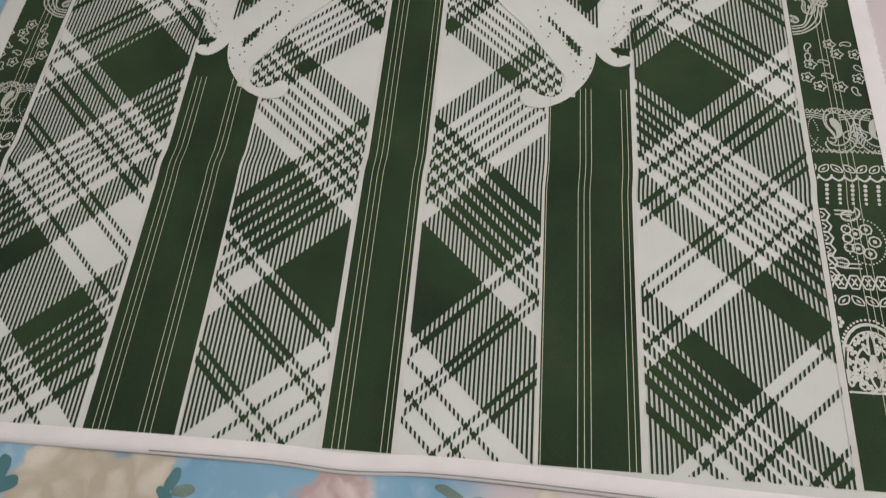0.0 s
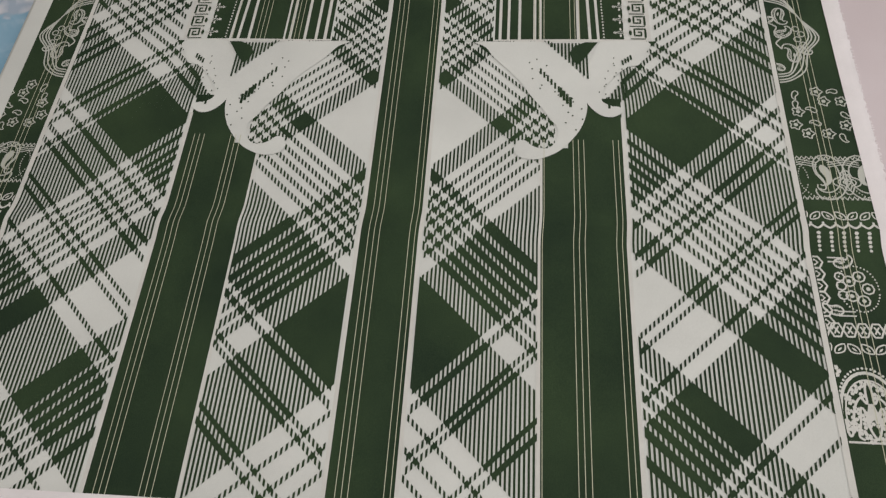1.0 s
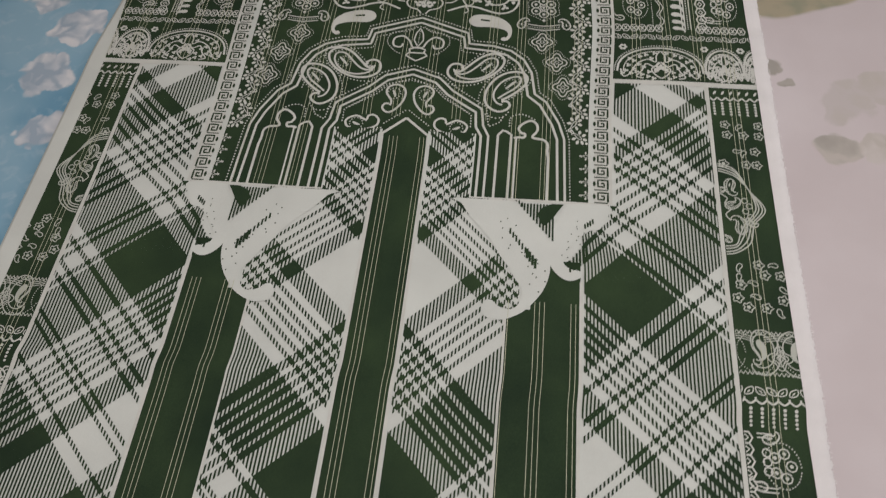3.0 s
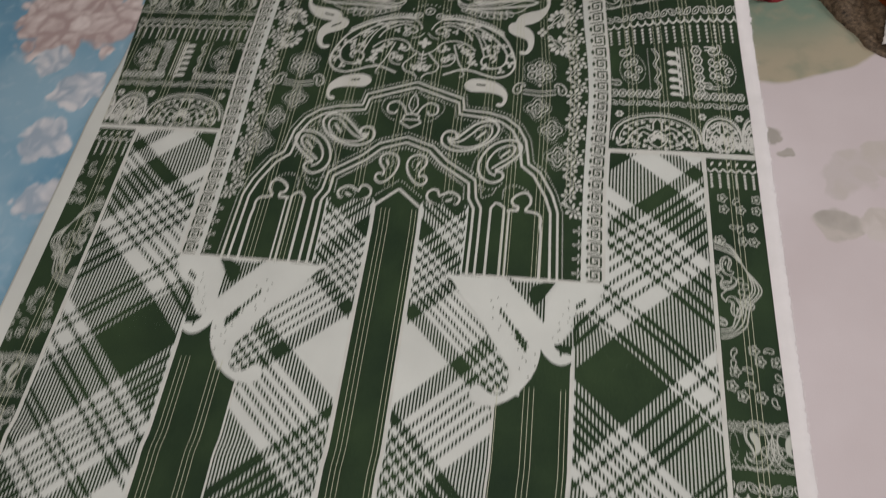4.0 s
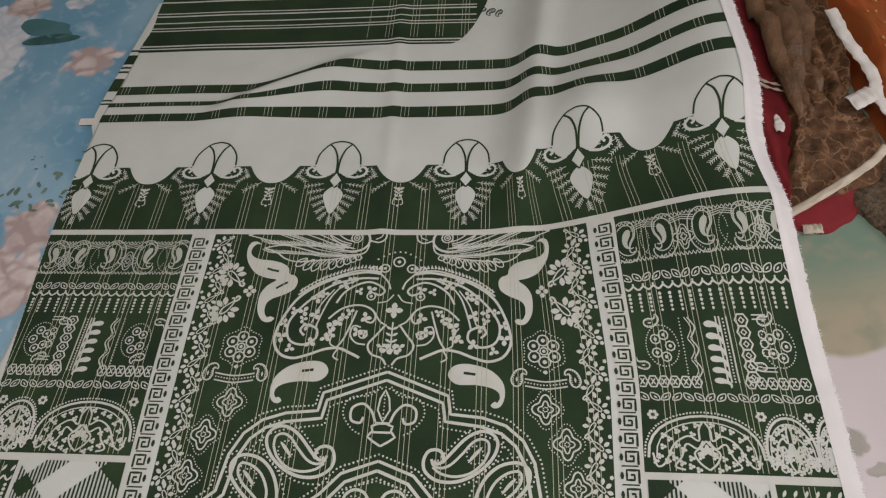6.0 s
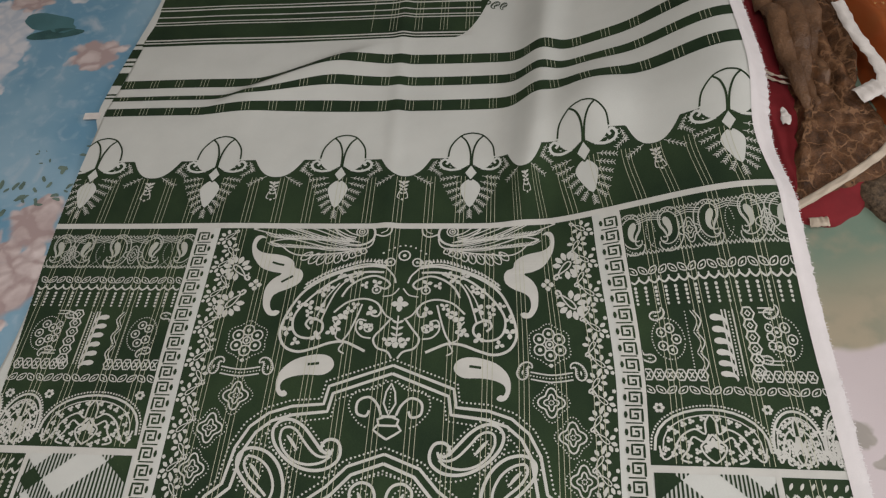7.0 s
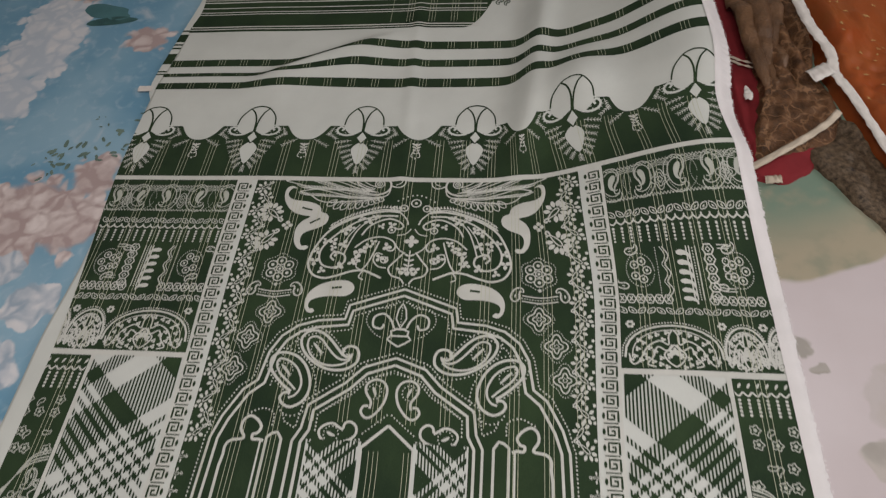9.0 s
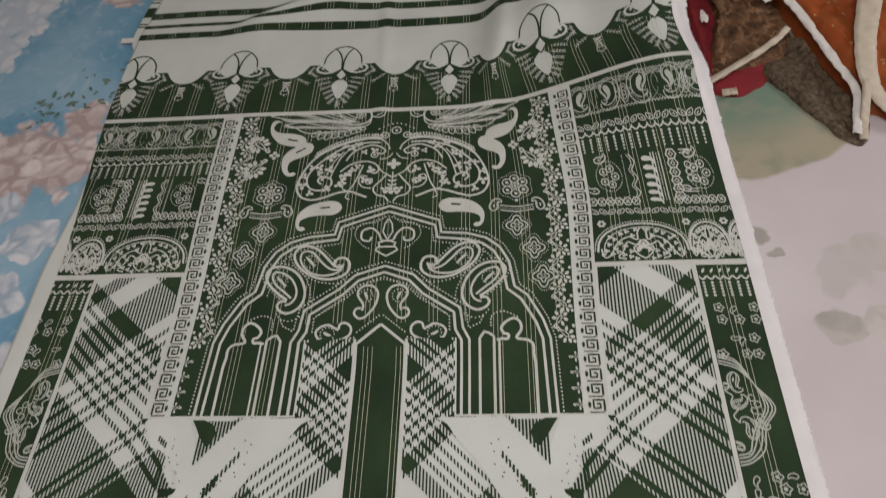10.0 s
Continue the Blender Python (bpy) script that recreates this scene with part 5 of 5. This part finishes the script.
def blob(bm, x, y, r, lift, seed, squash=1.0, turn=0.0, rough=0.16, n=22):
    c, s = math.cos(turn), math.sin(turn)
    pts = []
    for i in range(n):
        a = 6.2832 * i / n
        q = r * (1 + rough * noise.noise((math.cos(a) * 1.4 + seed, math.sin(a) * 1.4, seed * 0.7)) * 2)
        px, py = q * math.cos(a), q * math.sin(a) * squash
        px, py = px * c - py * s, px * s + py * c
        pts.append((x + px, y + py))
    mid = bm.verts.new((x, y, sheet_z(x, y) + lift))
    rim = [bm.verts.new((p[0], p[1], sheet_z(*p) + lift)) for p in pts]
    for i in range(n):
        bm.faces.new((mid, rim[i - 1], rim[i]))


def leaves(x, y, r, count, seed, mat=None):
    rnd = random.Random(seed)
    for i in range(count):
        a, d = rnd.uniform(0, 6.28), r * rnd.random() ** 0.5
        bm = bmesh.new()
        blob(bm, x + d * math.cos(a), y + d * math.sin(a), r * rnd.uniform(0.10, 0.24), 0.0007 + 0.00002 * i, rnd.random() * 50, 0.42, rnd.uniform(0, 3.14), 0.2, 14)
        part("printed_leaf", bm, mat or LEAF, bed)


for x, y, r, count, seed in ((-0.70, 0.425, 0.045, 16, 1), (-0.63, 0.455, 0.045, 14, 2), (-0.74, 0.40, 0.04, 8, 21), (-0.58, 0.51, 0.035, 7, 22), (-0.66, 0.52, 0.02, 6, 23)):
    leaves(x, y, r, count, seed)
for x, y, r, squash, turn, mat in ((-0.785, 0.885, 0.062, 0.42, -0.25, TEAL), (-0.765, 0.850, 0.058, 0.26, 0.12, DEEP), (-0.173, -0.887, 0.013, 0.45, 1.2, TEAL), (-0.160, -0.897, 0.012, 0.5, 0.2, LEAF), (-0.178, -0.902, 0.011, 0.5, 2.4, TEAL),
                                   (-0.352, -0.893, 0.018, 0.5, 1.4, TEAL), (-0.344, -0.905, 0.016, 0.5, 0.4, TEAL), (0.100, -0.879, 0.016, 0.3, 2.7, LEAF), (0.120, -0.886, 0.014, 0.3, 0.3, LEAF)):
    bm = bmesh.new()
    blob(bm, x, y, r, 0.0008, x * 31, squash, turn, 0.12, 22)
    part("printed_leaf", bm, mat, bed)


# ---- clothes heaped beside the cloth ----
def heap(name, outline, mat, label, category, base, high, folds, seed, ribs=0.0):
    loop = curve(outline, 10, True)
    loop = [(x + 0.006 * noise.noise((x * 45, y * 45, seed)), y + 0.006 * noise.noise((x * 45, y * 45, seed + 9))) for x, y in loop]
    cx, cy = sum(p[0] for p in loop) / len(loop), sum(p[1] for p in loop) / len(loop)
    rings, m = 34, len(loop)
    verts, faces = [], []

    def height(x, y, t):
        e = smooth((1 - t) / 0.22)
        return base + e * (high + folds * (noise.noise((x * 11 + seed, y * 6, seed)) + 0.5 * abs(noise.noise((x * 30, y * 13 + seed, 1.0))) + 0.3 * noise.noise((x * 60, y * 60, seed)))
                           + ribs * smooth((y - 0.56) / 0.08) * (abs(math.sin(x * 75 + y * 9 + 2 * noise.noise((x * 9, y * 9, 4.0)))) - 0.3))

    for k in range(rings + 1):
        t = max(k, 0.02) / rings
        for p in loop:
            x, y = cx + (p[0] - cx) * t, cy + (p[1] - cy) * t
            verts.append((x, y, height(x, y, t) if k < rings else -0.006))
    for k in range(rings):
        for i in range(m):
            j = (i + 1) % m
            faces.append((k * m + i, k * m + j, (k + 1) * m + j, (k + 1) * m + i))
    me = bpy.data.meshes.new("fabric")
    me.from_pydata(verts, [], faces)
    me.materials.append(mat)
    for f in me.polygons:
        f.use_smooth = True
    top = thing(name, label, category)
    ob = new("fabric", me)
    ob.parent = top

    def at(x, y):
        return height(x, y, 0.0)

    return top, at


def tape(name, pts, wide, mat, label, parent=None, at=None, thick=0.0012, wave=0.0):
    """A strip of tape or ribbon that lies along a path of (x, y, z)."""
    path = []
    for i in range(len(pts) - 1):
        p = [Vector(pts[min(max(i + k, 0), len(pts) - 1)]) for k in (-1, 0, 1, 2)]
        for j in range(10):
            t = j / 10
            path.append(0.5 * (2 * p[1] + (p[2] - p[0]) * t + (2 * p[0] - 5 * p[1] + 4 * p[2] - p[3]) * t * t + (3 * p[1] - p[0] - 3 * p[2] + p[3]) * t ** 3))
    path.append(Vector(pts[-1]))
    bm = bmesh.new()
    prev = None
    for i, p in enumerate(path):
        d = path[min(i + 1, len(path) - 1)] - path[max(i - 1, 0)]
        d.z = 0
        side = Vector((-d.y, d.x, 0)).normalized()
        w = wide(i / len(path)) if callable(wide) else wide
        off = [side * (w / 2 * k + (wave * noise.noise((i * 0.9, k, 3.0)) if abs(k) == 1 else 0)) for k in (-1, -0.5, 0, 0.5, 1)]
        cur = [bm.verts.new(p + o + Vector((0, 0, 0.004 * noise.noise((i * 0.35, j * 0.5, 2.0)) + (0.0015 if 0 < j < 4 else 0)))) for j, o in enumerate(off)]
        low = [bm.verts.new(cur[0].co - Vector((0, 0, thick))), bm.verts.new(cur[4].co - Vector((0, 0, thick)))]
        cur = [low[0]] + cur + [low[1]]
        if prev:
            for j in range(6):
                bm.faces.new((prev[j], prev[j + 1], cur[j + 1], cur[j])).smooth = True
        prev = cur
    bmesh.ops.recalc_face_normals(bm, faces=bm.faces[:])
    if parent:
        return part(name, bm, mat, parent, label)
    return tagged(part(name, bm, mat), label, "ribbon")


maroon, at_m = heap("maroon_garment", [(0.575, 1.0), (0.66, 1.0), (0.68, 0.7), (0.70, 0.46), (0.675, 0.395), (0.615, 0.365), (0.575, 0.40), (0.566, 0.6)], MAROON, "maroon cotton garment crumpled under other clothes", "garment", 0.003, 0.008, 0.006, 3.0)
tape("piping", [(0.578, 0.66, 0.022), (0.60, 0.645, 0.022), (0.625, 0.635, 0.022)], 0.003, CREAM, "thin cream piping", maroon)
tape("piping", [(0.578, 0.672, 0.022), (0.60, 0.658, 0.022), (0.625, 0.648, 0.022)], 0.003, CREAM, "", maroon)
brown, at_b = heap("brown_net_dupatta", [(0.625, 1.0), (0.73, 1.0), (0.745, 0.74), (0.725, 0.62), (0.750, 0.52), (0.722, 0.455), (0.66, 0.425), (0.592, 0.395), (0.583, 0.44), (0.606, 0.53), (0.618, 0.60), (0.612, 0.75)], BROWN, "crumpled brown net shawl with tan scribbled embroidery", "shawl", 0.010, 0.016, 0.018, 8.0, 0.022)
rnd = random.Random(4)


def pleat(pts, wide, high, seed):
    """A gathered fold of net: a half-round ridge that narrows towards its end."""
    bm, prev, n = bmesh.new(), None, 13
    path = curve(pts, 14)
    for i, (x, y) in enumerate(path):
        t = i / (len(path) - 1)
        close = math.sqrt(max(0.0, 1 - t ** 3))
        w = wide * (1 - 0.35 * t) * close * (1 + 0.12 * noise.noise((t * 4, seed, 0.0))) + 0.001
        cur = []
        for k in range(n):
            a = math.pi * k / (n - 1)
            twist = 0.0012 * math.sin(5.0 * a + 60 * t + seed) * close
            z = at_b(x, y) - 0.004 + (high * close + twist) * math.sin(a) ** 0.8
            cur.append(bm.verts.new((x - math.cos(a) * w / 2 + 0.002 * noise.noise((t * 8, k * 0.5, seed)) * close, y, z)))
        if prev:
            for k in range(n - 1):
                bm.faces.new((prev[k], cur[k], cur[k + 1], prev[k + 1])).smooth = True
        prev = cur
    bmesh.ops.recalc_face_normals(bm, faces=bm.faces[:])
    part("pleat", bm, PLEATED, brown, "glossy ribbed pleat of brown net")


for pts, wide, high, seed in (([(0.620, 0.97), (0.617, 0.80), (0.618, 0.68), (0.632, 0.565)], 0.046, 0.014, 1.0), ([(0.650, 0.97), (0.645, 0.80), (0.641, 0.69), (0.648, 0.580)], 0.048, 0.019, 4.0),
                              ([(0.684, 0.97), (0.676, 0.82), (0.668, 0.72), (0.666, 0.620)], 0.052, 0.016, 7.0)):
    pleat(pts, wide, high, seed)
dark, at_d = heap("dark_chiffon", [(0.672, 0.435), (0.705, 0.37), (0.765, 0.262), (0.800, 0.232), (0.825, 0.30), (0.795, 0.40), (0.765, 0.51), (0.735, 0.52), (0.715, 0.47)], DARKBROWN, "dark brown sheer chiffon trailing on the sheet", "shawl", 0.003, 0.007, 0.016, 14.0, 0.004)
orange, at_o = heap("orange_dress", [(0.745, 1.05), (1.10, 1.05), (1.15, 0.6), (1.05, 0.30), (0.90, 0.275), (0.835, 0.31), (0.795, 0.40), (0.762, 0.53), (0.745, 0.65), (0.748, 0.78)], ORANGE, "rust orange silk dress with small gold sprigs", "dress", 0.012, 0.030, 0.022, 21.0)
bm = bmesh.new()
for i in range(190):
    x, y = rnd.uniform(0.75, 1.05), rnd.uniform(0.30, 0.95)
    if x < 0.765 + max(0, 0.5 - y) * 0.5 + 0.012:
        continue
    z, a, r = at_o(x, y) + 0.0022, rnd.uniform(0, 3.1), rnd.uniform(0.003, 0.0065)
    for k in range(3):
        b = a + k * 1.2
        c, q = math.cos(b), math.sin(b)
        vv = [bm.verts.new((x + px * c - py * q, y + px * q + py * c, z + pz)) for px, py, pz in ((0, 0, 0), (r * 0.5, r * 0.22, 0.0006), (r, 0, 0), (r * 0.5, -r * 0.22, 0.0006))]
        bm.faces.new(vv)
tagged(part("gold_sprig", bm, GOLD, orange, "small scattered gold leaf sprigs"), kind="stuff")
tape("hem_lace", [(0.720, 0.80, 0.055), (0.726, 0.72, 0.056), (0.744, 0.640, 0.055), (0.742, 0.59, 0.050), (0.762, 0.530, 0.045), (0.785, 0.42, 0.040), (0.806, 0.338, 0.032), (0.800, 0.29, 0.018), (0.790, 0.250, 0.012)], lambda t: 0.022 - 0.008 * t, LACE, "white lace tape with a frayed edge", orange, wave=0.003)
tape("sash", [(0.975, 0.80, 0.072), (0.925, 0.66, 0.072), (0.872, 0.52, 0.066), (0.843, 0.44, 0.060), (0.828, 0.36, 0.046), (0.842, 0.31, 0.030), (0.875, 0.275, 0.020), (0.94, 0.265, 0.012)], lambda t: 0.050 - 0.030 * t, CREAM, "wide cream cotton sash with a knotted end", orange, wave=0.002)
tape("knot_end", [(0.822, 0.345, 0.046), (0.812, 0.30, 0.030), (0.806, 0.27, 0.014), (0.800, 0.24, 0.008)], 0.014, CREAM, "", orange)
tape("cream_ribbon", [(0.566, 0.382, 0.020), (0.610, 0.405, 0.030), (0.665, 0.440, 0.036), (0.705, 0.468, 0.044), (0.727, 0.492, 0.047)], 0.0125, CREAM, "narrow cream ribbon lying over the brown shawl")
tape("fabric_scrap", [(0.697, 0.578, 0.050), (0.714, 0.586, 0.053), (0.733, 0.597, 0.055)], 0.030, LACE, "small square scrap of cream cloth")
tape("fabric_scrap", [(0.590, 0.540, 0.030), (0.591, 0.556, 0.032), (0.590, 0.575, 0.030)], lambda t: 0.017 * (1 - abs(2 * t - 0.7) * 0.6), LACE, "small pointed scrap of white cloth")
tape("fabric_scrap", [(0.592, 0.366, 0.010), (0.606, 0.366, 0.012), (0.618, 0.367, 0.012)], 0.016, CREAM, "small square scrap of cream cloth")
bm = bmesh.new()
bmesh.ops.create_cube(bm, size=1, matrix=pose(-0.597, 0.612, 0.004, 0, 3, 4) @ Matrix.Diagonal((0.030, 0.016, 0.0012, 1)))
bmesh.ops.bevel(bm, geom=bm.edges[:], offset=0.0004, segments=1, affect="EDGES")
part("tag", bm, LACE, suit_cloth, "small blank white tag at the turned edge")
